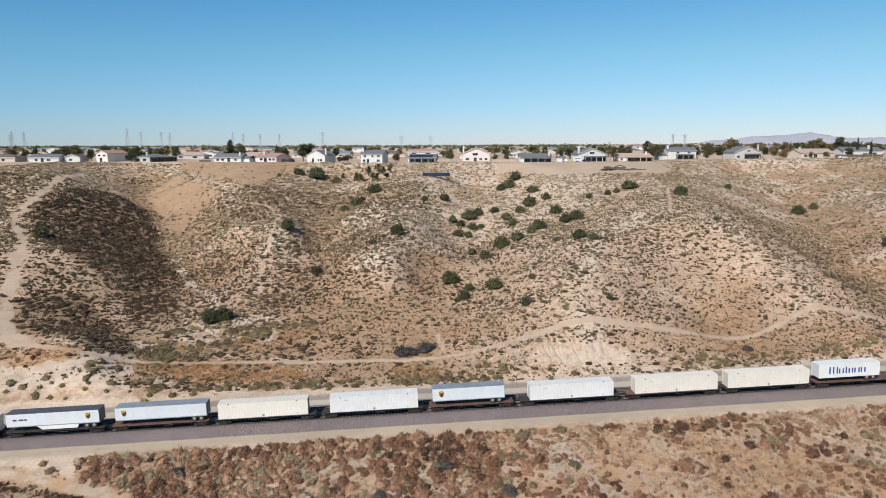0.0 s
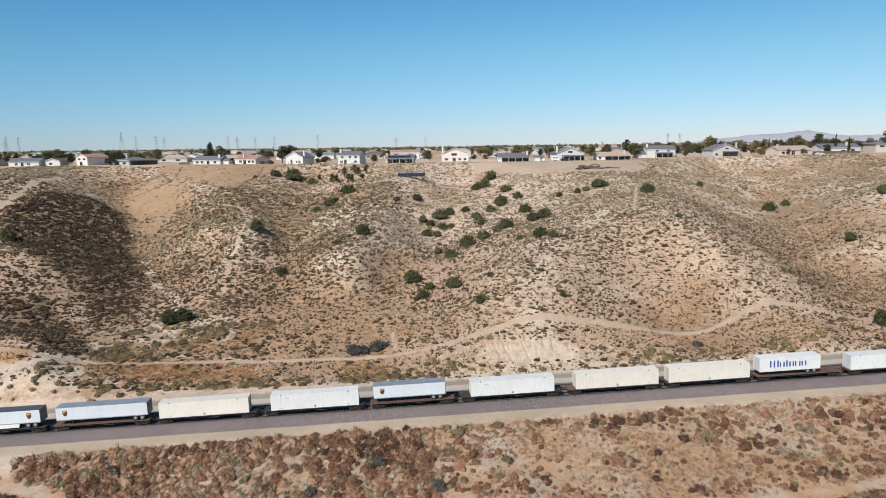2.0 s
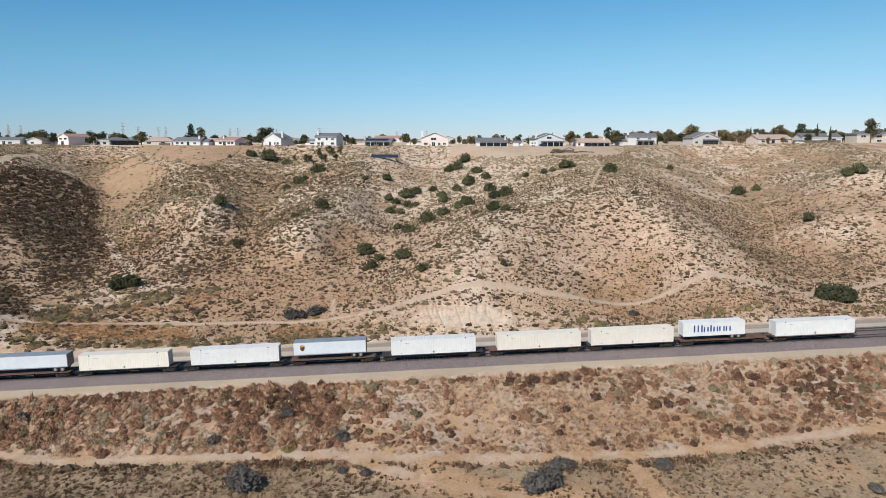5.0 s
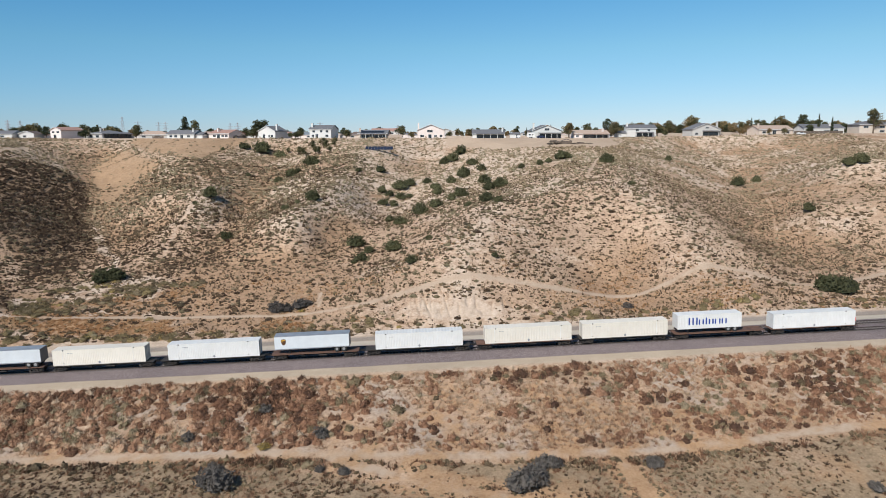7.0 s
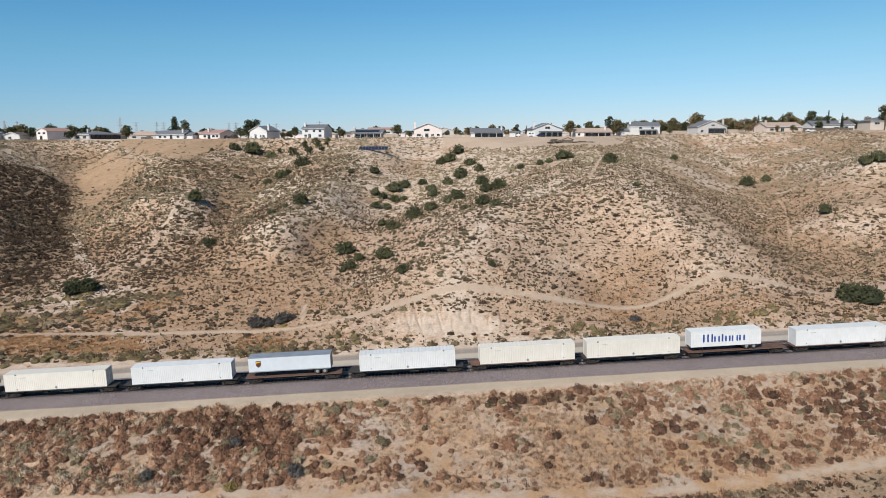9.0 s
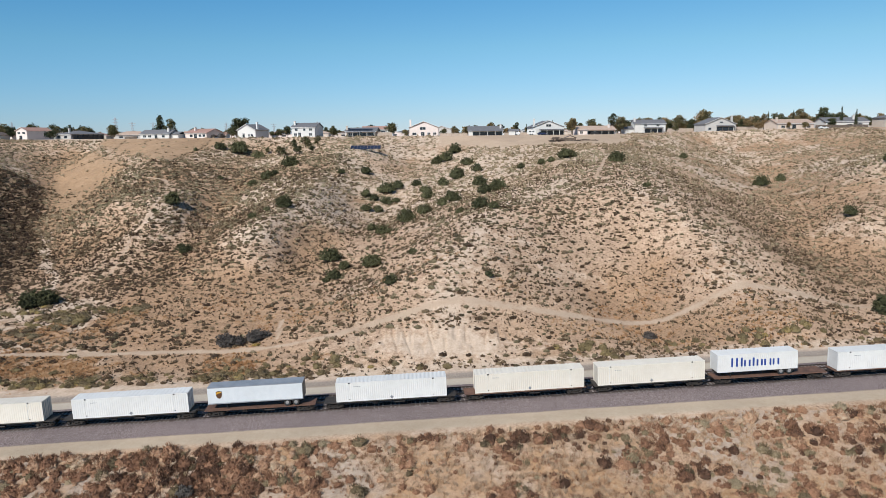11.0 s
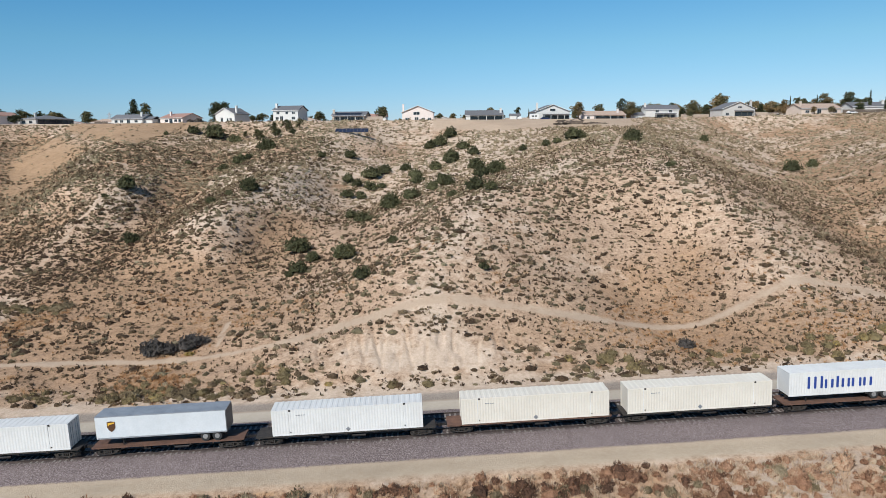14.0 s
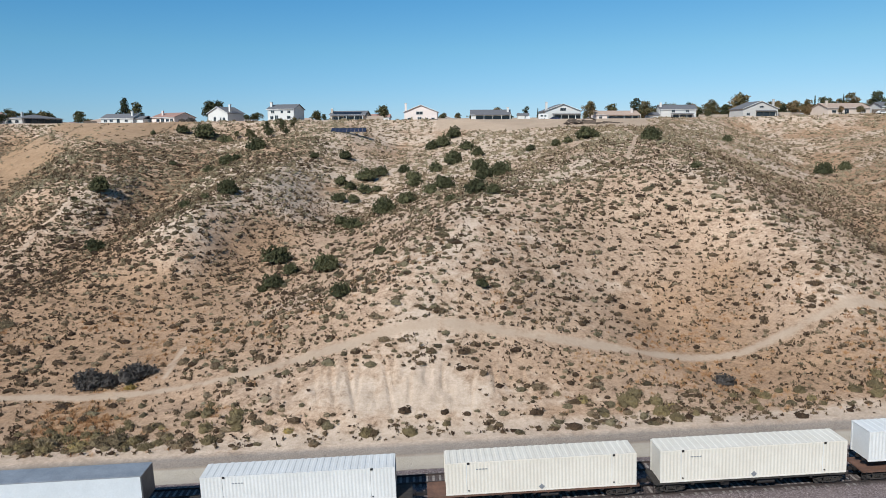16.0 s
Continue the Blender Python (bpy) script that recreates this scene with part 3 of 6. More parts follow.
def cover(x, y):
    """How the soil lies: worn trail, red earth, pale sand, straw."""
    v = y - rail_y(x)
    wob = rough(x, y, 5, 3) - 0.5

    def worn(line, half, ragged):
        return np.clip(0.5 + (half - away(x, y, line) + wob * ragged) * 0.22, 0, 1)

    trail = np.maximum.reduce([worn(TRAIL, 0.85, 1.2), worn(FORE_TRAIL, 0.75, 1.5), worn(FORE_BRANCH, 0.8, 2.0), worn(FORE_CUT, 0.6, 3.0), worn(SPUR_TRACK, 1.6, 6.0), *(np.clip(0.5 + ((0.1 if k == 3 else 0.45) - away(x, y, path) + wob * 1.2) * 0.45, 0, 1) for k, path in enumerate(STEEP_PATHS))])
    trail = np.maximum(trail, 0.9 * within(x + wob * 8, y + wob * 6, LOT, 8))
    for rut in HILL_RUTS:
        trail = np.maximum(trail, 0.75 * worn(rut, 0.3, 4.0))
    scraped = within(x + wob * 8, y + wob * 6, GRADED, 8)
    # takes pale sand off the west hill, partly to paint its shade
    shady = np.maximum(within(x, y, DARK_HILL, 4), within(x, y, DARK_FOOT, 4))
    sandy_fan = within(x + wob * 10, y, FAN, 10)
    red = 0.32 + 0.75 * (rough(x, y, 26, 7) - 0.5) + 0.1 * np.exp(-(((x - 73) / 14) ** 2) - ((y - 178) / 13) ** 2) + 0.2 * np.exp(-(((x + 18) / 22) ** 2) - ((y - 188) / 12) ** 2)
    red = red + 0.5 * np.clip((x - 95) / 50, 0, 1) * (y > 180) * 0.6 + 0.35 * sandy_fan + 0.1 * scraped + 0.35 * shady + 0.15 * np.clip((2 - x) / 25, 0, 1) * (y < 320) + 0.2 * np.exp(-(((y - 151) / 5.5) ** 2)) * (x < 10) + 0.5 * np.exp(-(((x + 40) / 40) ** 2) - ((y - 170) / 8) ** 2)
    red = np.where(v < 0, 0.5 + 0.8 * (rough(x, y, 18, 9) - 0.5), red)
    sand = 0.28 + 0.9 * (rough(x, y, 14, 11) - 0.5) + 0.6 * np.exp(-(((x - 31) / 13) ** 4) - ((y - 151) / 3.6) ** 2) + 0.5 * np.exp(-(((x + 86) / 15) ** 2) - ((y - 146) / 6) ** 2)
    sand = sand + 0.75 * np.clip(1.1 - (away(x, y, WASH) + wob * 3) / 2.5, 0, 1) * (y < 262)
    for a in ([(33, 160), (42, 205), (60, 222), (84, 250)], [(84, 213), (94, 185), (97, 171)], [(-24, 211), (-16, 236), (-12, 250)], [(-63, 238), (-57, 257)]):
        sand = sand + 0.2 * np.exp(-((away(x, y, a) / 5) ** 2))
    lift = bulge(x, y) * (v > 14)
    sand = sand + np.clip(lift, -0.6, 1) * 0.2
    red = red - 0.45 * lift - 0.3 * np.exp(-((away(x, y, [(42, 205), (57, 220), (84, 249)]) / 12) ** 2))
    low = np.exp(-(((x + 35) / 34) ** 2) - ((y - 190) / 22) ** 2)
    sand, red = sand - 0.25 * low, red + 0.25 * low
    flank = np.exp(-(((x + 82) / 24) ** 2) - ((y - 285) / 42) ** 2)
    brow = np.exp(-(((x - 68) / 22) ** 2) - ((y - 200) / 13) ** 2)
    toe = np.exp(-(((x - 85) / 28) ** 2) - ((y - 158) / 7) ** 2)
    sand, red = sand - 0.22 * flank - 0.3 * brow - 0.4 * toe, red + 0.3 * flank + 0.1 * brow + 0.35 * toe
    sand = sand - 0.6 * shady - 0.25 * scraped - 0.3 * sandy_fan
    sand = sand - 0.05 * np.clip((2 - x) / 25, 0, 1) * (y > 162) * (y < 320)
    sand = sand + 0.3 * np.exp(-(((x - 65) / 42) ** 2) - ((y - 305) / 50) ** 2) + 0.22 * np.exp(-(((x - 8) / 48) ** 2) - ((y - 255) / 48) ** 2)
    red = red + 0.2 * np.clip((x - 95) / 20, 0, 1) * np.clip((y - 250) / 30, 0, 1)
    flat = np.exp(-(((y - 164) / 22) ** 2)) * np.clip((12 - x) / 15, 0, 1) * np.clip((x + 105) / 10, 0, 1)
    flat = flat * np.clip((-30 - x) / 14, 0, 1)
    sand = sand + 0.25 * flat
    sand = sand + 2.2 * flat * (rough(x, y, 10, 15) - 0.46)
    sand = sand + 0.8 * np.exp(-(((x + 55) / 9) ** 2) - ((y - 185) / 4.5) ** 2)
    verge = np.exp(-(((v - 13.5) / 2) ** 2))
    sand = sand + 0.6 * verge - 0.5 * (v < -10) + 0.9 * within(x, y, FORE_PAD, 3)
    upper = np.clip((y - 235) / 60, 0, 1) * (v > 14)
    sand, red = sand + 0.15 * upper, red + 0.04 * upper
    straw = 0.4 * np.exp(-(((x - 58) / 26) ** 2) - ((y - 108) / 7) ** 2) + 0.5 * np.exp(-(((x - 62) / 60) ** 2) - ((y - 92) / 6) ** 2) + 0.2 * np.exp(-(((y - 151) / 5) ** 2)) * (x < 12)
    patch = np.clip(5.0 * (rough(x, y, 12, 61) - 0.44), 0, 1)
    belt = np.exp(-(((y - 151) / 6) ** 2)) * (x < 12) + np.exp(-(((x + 40) / 38) ** 2) - ((y - 171) / 8) ** 2)
    straw = straw + 0.75 * patch * belt
    straw = straw + (v < -9.5) * np.clip(0.35 + 1.2 * (rough(x, y, 3.5, 67) - 0.5), 0, 0.7)
    return np.stack([trail, red, sand - 0.6 * patch * belt, straw], -1)


def litter(x, y):
    """Plant litter under thick scrub, darkened for the west hill's shade too, bare raked slopes at the rim, and dry mat
    on the river flat.
    """
    v = y - rail_y(x)
    sway = (rough(x, y, 12, 57) - 0.5) * 14
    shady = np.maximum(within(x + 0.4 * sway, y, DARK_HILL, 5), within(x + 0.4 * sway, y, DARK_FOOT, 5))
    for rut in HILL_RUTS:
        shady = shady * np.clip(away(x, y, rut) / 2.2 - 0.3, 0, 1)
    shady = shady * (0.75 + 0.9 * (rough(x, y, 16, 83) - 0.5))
    for ditch in DITCHES:
        shady = np.maximum(shady, 0.8 * np.clip(1.6 - away(x, y, ditch) / 0.8, 0, 1))
    below = np.interp(x, [p[0] for p in FORE_TRAIL], [p[1] for p in FORE_TRAIL])
    mat = np.clip((below - 1.2 - y) / 1.5, 0, 1) * np.clip(0.95 + 1.6 * (rough(x, y, 9, 85) - 0.5), 0, 1) * np.clip(away(x, y, FORE_BRANCH) / 3 - 0.6, 0, 1) * np.clip(away(x, y, FORE_CUT) / 2.5 - 0.6, 0, 1)
    raked = np.maximum(within(x, y, GRADED, 8), within(x, y, FAN, 10)) * (v > 14)
    bank = (v < -9.5) * (y > below) * np.clip(0.5 + 2.2 * (rough(x, y, 7, 87) - 0.5), 0, 1)
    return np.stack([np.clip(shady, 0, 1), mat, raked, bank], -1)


def land(x, y):
    """The ground with its hummocks, rills and ruts."""
    v = y - rail_y(x)
    z = ground(x, y)
    slope = np.clip((v - 12) / 10, 0, 1) * np.clip((rim(x) - y) / 12, 0, 1)
    worn = np.clip(away(x, y, TRAIL) / 2.5, 0, 1)
    z = z + slope * worn * ((rough(x, y, 9, 21) - 0.5) * 1.1 + (rough(x, y, 2.6, 23) - 0.5) * 0.35)
    cut = np.exp(-(((x - 31) / 15) ** 2) - ((y - 153) / 3.5) ** 2) + np.exp(-(((x + 88) / 16) ** 2) - ((y - 147) / 5) ** 2)
    z = z + cut * ((grain(x, y * 0.1, 5.5, 30) - 0.5) * 1.1 - 0.42 * np.exp(-(((grain(x + 0.25 * y, y * 0.11, 2.1, 31) - 0.5) / 0.13) ** 2)) - 0.35 * np.exp(-(((grain(x, y * 0.2, 1.2, 32) - 0.5) / 0.14) ** 2)))
    fan = np.exp(-(((x + 150) / 14) ** 2) - ((y - 205) / 26) ** 2) + np.exp(-(((x + 118) / 8) ** 2) - ((y - 192) / 16) ** 2)
    z = z + fan * (np.abs(grain(x - y * 0.3, y * 0.1, 3.2, 33) - 0.5) - 0.25) * 2.0
    scoured = within(x, y, FAN, 10)
    z = z + scoured * (np.abs(grain(x + y * 0.35, y * 0.14, 3.4, 35) - 0.5) - 0.25) * 1.5
    for ditch in DITCHES:
        z = z - 0.4 * np.exp(-((away(x, y, ditch) / 0.9) ** 2))
    fore = np.clip((-v - 9.5) / 5, 0, 1) * np.clip(away(x, y, FORE_TRAIL) / 3, 0, 1)
    z = z + fore * ((rough(x, y, 7, 25) - 0.5) * 0.9 + (rough(x, y, 2.2, 27) - 0.5) * 0.3)
    far = np.clip((y - 420) / 300, 0, 1)
    return z + far * (rough(x, y, 260, 29) - 0.5) * 3


def lay_ground():
    xs, ys = spaced(-215, 240, 1.15, -4500, 4500), spaced(84, 394, 1.1, -1500, 4800)
    xs = np.sort(np.r_[xs[(xs < 9) | (xs > 53)], np.arange(9, 53.1, 0.22)])
    ys = np.sort(np.r_[ys[(ys < 143) | (ys > 161)], np.arange(143, 161.1, 0.35)])
    gx, gy = np.meshgrid(xs, ys)
    px, py = gx.ravel(), gy.ravel()
    pz = land(px, py)
    nx, ny = len(xs), len(ys)
    i, j = np.meshgrid(np.arange(nx - 1), np.arange(ny - 1))
    a = (j * nx + i).ravel()
    quads = np.stack([a, a + 1, a + nx + 1, a + nx], -1)
    me = bpy.data.meshes.new("ground")
    me.vertices.add(len(px))
    me.vertices.foreach_set("co", np.stack([px, py, pz], -1).ravel())
    me.loops.add(quads.size)
    me.loops.foreach_set("vertex_index", quads.ravel())
    me.polygons.add(len(quads))
    me.polygons.foreach_set("loop_start", np.arange(len(quads)) * 4)
    me.update()
    me.polygons.foreach_set("use_smooth", np.ones(len(quads), bool))
    me.attributes.new("soil", "FLOAT_COLOR", "POINT").data.foreach_set("color", cover(px, py).ravel())
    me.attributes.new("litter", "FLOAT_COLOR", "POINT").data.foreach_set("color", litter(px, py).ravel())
    me.materials.append(SOIL)
    tagged(new("ground", me), "tan desert slope of sandy soil below a flat mesa", "ground", kind="structure")


lay_ground()

# ---- the railway: two tracks on purple-grey ballast ----
def along(x, v=0.0, lift=0.0):
    """The pose at x along the railway, v metres beyond the near track, its x axis along the rails."""
    turn = math.atan(0.0742)
    c, s = math.cos(turn), math.sin(turn)
    slope = math.atan(0.035 * c)
    return Matrix.Translation((x - v * s, rail_y(x) + v * c, float(rail_z(x)) + lift)) @ Matrix.Rotation(turn, 4, "Z") @ Matrix.Rotation(-slope, 4, "Y")


def lay_track(v, label):
    track = thing("railway_track", along(0, v), label, "railway track", "railway tracks", "structure")
    profile = [(-0.075, -0.17), (0.075, -0.17), (0.075, -0.15), (0.02, -0.13), (0.02, -0.045), (0.037, -0.035), (0.037, 0), (-0.037, 0), (-0.037, -0.035), (-0.02, -0.045), (-0.02, -0.13), (-0.075, -0.15)]
    for side in (-0.755, 0.755):
        part("rail", Solid().drawn([(y + side, z) for y, z in profile], -330, 380), STEEL, track, "dark worn steel rail")
    one = Solid()
    one.v = [(x * w, y, z) for z, w in ((-0.33, 1), (-0.155, 0.82)) for x, y in ((-0.13, -1.28), (0.13, -1.28), (0.13, 1.28), (-0.13, 1.28))]
    one.f = [[3, 2, 1, 0], [4, 5, 6, 7], [0, 1, 5, 4], [1, 2, 6, 5], [2, 3, 7, 6], [3, 0, 4, 7]]
    me = one.mesh("tie", WOOD)
    rest = Solid()
    for i in range(-240, 420):
        x = i * 0.61
        if -12 < x < 112:
            tie = part("tie", me, WOOD, track)
            tie.location = (x, random.uniform(-0.02, 0.02), random.uniform(-0.008, 0.008))
        else:
            n = len(rest.v)
            rest.v += [(a + x, b, c) for a, b, c in one.v]
            rest.f += [[k + n for k in f] for f in one.f]
    tagged(part("far_ties", rest, WOOD, track), kind="stuff")
    return track


lay_track(0.0, "railway track with concrete ties in purple-grey ballast")
lay_track(4.45, "second railway track on the ballast beside a dirt service road")

# ---- the freight train standing on the near track ----
DECK = 1.12


def wheel_mesh(r, width, material, name, sides=16):
    return Solid().disc(0, 0, r, -width / 2, width / 2, sides).mesh(name, material)


RAIL_WHEEL = wheel_mesh(0.42, 0.13, DUSTY, "wheel")
ROAD_WHEEL = wheel_mesh(0.5, 0.5, TYRE, "wheel")
ROAD_RIM = wheel_mesh(0.27, 0.54, RIM_STEEL, "rim", 10)


def truck(car, x):
    """A two-axle railway truck under a flat car."""
    frame_ = Solid()
    for y in (-0.98, 0.98):
        frame_.prism([(x - 1.25, 0.5), (x - 1.2, 0.6), (x - 0.5, 0.76), (x + 0.5, 0.76), (x + 1.2, 0.6), (x + 1.25, 0.5), (x + 0.55, 0.64), (x - 0.55, 0.64)], y - 0.07, y + 0.07)
        frame_.prism([(x - 1.05, 0.5), (x - 0.45, 0.3), (x + 0.45, 0.3), (x + 1.05, 0.5), (x + 1.1, 0.42), (x + 0.5, 0.2), (x - 0.5, 0.2), (x - 1.1, 0.42)], y - 0.07, y + 0.07)
        for a in (-0.36, 0.36):
            frame_.box(x + a - 0.07, y - 0.06, 0.25, x + a + 0.07, y + 0.06, 0.7)
        for a in (-0.87, 0.87):
            frame_.disc(x + a, 0.44, 0.14, y - 0.12, y + 0.12, 8)
        for a in (-0.2, 0, 0.2):
            frame_.disc(x + a, 0.48, 0.07, y - 0.13, y + 0.13, 8)
    frame_.box(x - 0.22, -1.0, 0.45, x + 0.22, 1.0, 0.74)
    ob = part("truck", frame_, DUSTY, car, "grimy black two-axle railway truck")
    for a in (-0.87, 0.87):
        for y in (-0.755, 0.755):
            w = part("wheel", RAIL_WHEEL, BLACK, ob)
            w.location = (x + a, y, 0.44)
    return ob


def flat_car(x, length, rusty, group="flat cars of the freight train"):
    """A spine flat car: centre sill, side sills, deck plates and a truck under each end."""
    car = thing("flat_car", along(x), "rust-stained black intermodal flat car on two trucks" if rusty else "grimy black intermodal flat car on two trucks", "flat car", group)
    h = length / 2
    part("centre_sill", Solid().prism([(-h, 0.8), (-h, 1.05), (h, 1.05), (h, 0.8), (h - 3.2, 0.8), (h - 4.2, 0.5), (-h + 4.2, 0.5), (-h + 3.2, 0.8)], -0.35, 0.35), BLACK, car)
    deck = Solid()
    deck.drawn([(-1.3, 1.0), (1.3, 1.0), (1.3, DECK - 0.02), (0.9, DECK), (-0.9, DECK), (-1.3, DECK - 0.02)], -h + 0.2, h - 0.2)
    part("deck", deck, RUSTY if rusty else DUSTY, car, "rusty brown deck plates" if rusty else "dusty dark deck plates")
    for y in (-1.36, 1.3):
        sill = Solid().box(-h + 0.3, y, 1.0, h - 0.3, y + 0.06, DECK + 0.02)
        k = int(length / 2.2)
        for i in range(k):
            a = -h + 1 + i * (length - 2) / (k - 1)
            sill.box(a - 0.04, y - 0.02, 0.93, a + 0.04, y + 0.08, 1.02)
        part("side_sill", sill, RUSTY if rusty else DUSTY, car, "rust-brown side sill" if rusty else "")
    for i in range(5):
        a = -h + 3.5 + i * (length - 7) / 4
        part("cross_bearer", Solid().box(a - 0.12, -1.3, 0.82, a + 0.12, 1.3, 0.96), BLACK, car)
    tank = Solid().drawn([(-0.9 + 0.2 * math.cos(t * 0.785), 0.62 + 0.2 * math.sin(t * 0.785)) for t in range(8)], 0.6, 2.1)
    part("brake_tank", tank, BLACK, car)
    part("brake_box", Solid().box(-2.6, -1.1, 0.55, -1.9, -0.6, 0.85), BLACK, car)
    for e in (-1, 1):
        part("coupler", Solid().box(min(e * h, e * (h + 0.55)), -0.11, 0.68, max(e * h, e * (h + 0.55)), 0.11, 0.96), BLACK, car)
        rung = Solid()
        for z in (0.5, 0.75):
            rung.bar((e * (h - 0.5), -1.36, z), (e * (h - 0.1), -1.36, z), 0.035)
        rung.bar((e * (h - 0.5), -1.36, 0.45), (e * (h - 0.5), -1.36, 1.1), 0.035).bar((e * (h - 0.1), -1.36, 0.45), (e * (h - 0.1), -1.36, 1.1), 0.035)
        part("step_ladder", rung, BLACK, car)
        truck(car, e * (h - 1.75))
    return car


def ribbed(length, width, height, pitch, depth):
    """Sides and ends pressed in ribs, as steel boxes are."""
    s = Solid()
    half, w = length / 2, width / 2
    for side in (-1, 1):
        n = int(length / pitch)
        step = length / n
        xs, ys = [], []
        for i in range(n):
            a = -half + i * step
            xs += [a, a + step * 0.18, a + step * 0.5, a + step * 0.68]
            ys += [w, w, w - depth, w - depth]
        xs, ys = xs + [half], ys + [w]
        k = len(s.v)
        for x, y in zip(xs, ys):
            s.v += [(x, side * y, 0.16), (x, side * y, height - 0.1)]
        for i in range(len(xs) - 1):
            q = [k + 2 * i, k + 2 * i + 2, k + 2 * i + 3, k + 2 * i + 1]
            s.f.append(q if side < 0 else q[::-1])
    s.box(-half, -w + depth, 0, half, w - depth, 0.16)
    return s


def box_shell(thing_, length, height, skin, roof, ribs, smooth_roof=False):
    """Body, roof, posts, rails and end doors of a container or van."""
    w, half = 1.3, length / 2
    body = ribbed(length - 0.3, 2 * w, height, 0.3 if ribs else 1.2, 0.016 if ribs else 0.01)
    part("body", body, skin, thing_)
    top = Solid()
    n = int(length / 0.6)
    if smooth_roof:
        top.drawn([(-w, height - 0.1), (w, height - 0.1), (w, height - 0.01), (w - 0.06, height), (-w + 0.06, height), (-w, height - 0.01)], -half, half)
    else:
        line = [(-half, height - 0.03)]
        for i in range(n):
            a, k = -half + i * length / n, length / n
            line += [(a + k * 0.25, height - 0.03), (a + k * 0.32, height), (a + k * 0.75, height), (a + k * 0.82, height - 0.03)]
        top.prism(([(-half, height - 0.1)] + line + [(half, height - 0.03), (half, height - 0.1)])[::-1], -w, w)
    part("roof", top, roof, thing_)
    for x in (-half, half - 0.16):
        for y in (-w, w - 0.16):
            part("corner_post", Solid().box(x, y, 0, x + 0.16, y + 0.16, height - 0.1), skin, thing_)
    for y in (-w, w - 0.1):
        part("bottom_rail", Solid().box(-half + 0.16, y, 0, half - 0.16, y + 0.1, 0.18), skin, thing_)
    for y0, y1 in ((-w + 0.17, -0.02), (0.02, w - 0.17)):
        leaf = part("end_door", Solid().box(half - 0.1, y0, 0.05, half - 0.03, y1, height - 0.12), skin, thing_)
        for f in (0.3, 0.7):
            y = y0 + (y1 - y0) * f
            part("lock_rod", Solid().bar((half + 0.0, y, 0.1), (half + 0.0, y, height - 0.2), 0.04), GALV, leaf)
    part("front_wall", Solid().box(-half + 0.04, -w + 0.16, 0.05, -half + 0.1, w - 0.16, height - 0.1), skin, thing_)


def lift_marks(thing_, length, height):
    """Dark lifting sockets near the top, a grey placard, and a line of small writing."""
    for x in (-length / 2 + 1.95, length / 2 - 1.95):
        part("lifting_socket", Solid().box(x - 0.1, -1.335, height - 0.2, x + 0.1, -1.29, height - 0.02), BLACK, thing_, "dark lifting socket")
        part("lifting_socket", Solid().box(x - 0.06, -1.335, 0.3, x + 0.06, -1.29, 0.4), BLACK, thing_, "dark lifting socket")
        part("lifting_post", Solid().box(x - 0.2, -1.315, 0.18, x - 0.14, -1.28, height - 0.1), WHITE, thing_)
    part("placard", Solid().prism([(0, 0.62), (0.26, 0.36), (0, 0.1), (-0.26, 0.36)], -1.33, -1.305), GALV, thing_, "grey diamond placard")
    for i in range(4):
        part("code_bar", Solid().box(-length / 2 + 2.6 + i * 0.26, -1.325, height - 0.7, -length / 2 + 2.78 + i * 0.26, -1.295, height - 0.62), GALV, thing_, "small grey code bar")


def container(x, length, skin, label, rib=True, height=2.9, roof=None, roof_bars=False):
    box = thing("container", along(x, 0, DECK + 0.03), label, "container", "containers on the freight train")
    box_shell(box, length, height, skin, roof or skin, rib)
    lift_marks(box, length, height)
    if roof_bars:
        for e in (-1, 1):
            for k in range(3):
                a = e * (length / 2 - 2.2) + k * 0.5 - 0.5
                part("roof_bar", Solid().box(a, -1.25, height, a + 0.2, 1.25, height + 0.05), WHITE, box, "white bar across the roof")
    return box


def badge(van, x, z, size):
    """A shield in brown with a gold edge."""
    shield = [(-0.42, 0.5), (0, 0.58), (0.42, 0.5), (0.42, -0.1), (0.25, -0.42), (0, -0.58), (-0.25, -0.42), (-0.42, -0.1)]
    b = part("badge", Solid().prism([(x + a * size, z + c * size) for a, c in shield][::-1], -1.33, -1.3), BROWN, van, "brown and gold shield")
    part("gold_field", Solid().prism([(x + a * size * 0.8, z + c * size * 0.8 + 0.06 * size) for a, c in [(-0.42, 0.42), (0.42, 0.5), (0.42, 0.3), (-0.2, 0.2), (-0.42, -0.05)]][::-1], -1.34, -1.325), GOLD, b)


def road_wheels(van, xs, z):
    for x in xs:
        for y in (-0.98, 0.98):
            w = part("wheel", ROAD_WHEEL, TYRE, van, "black double tyre")
            w.location = (x, y, z)
            r = part("rim", ROAD_RIM, RIM_STEEL, w)


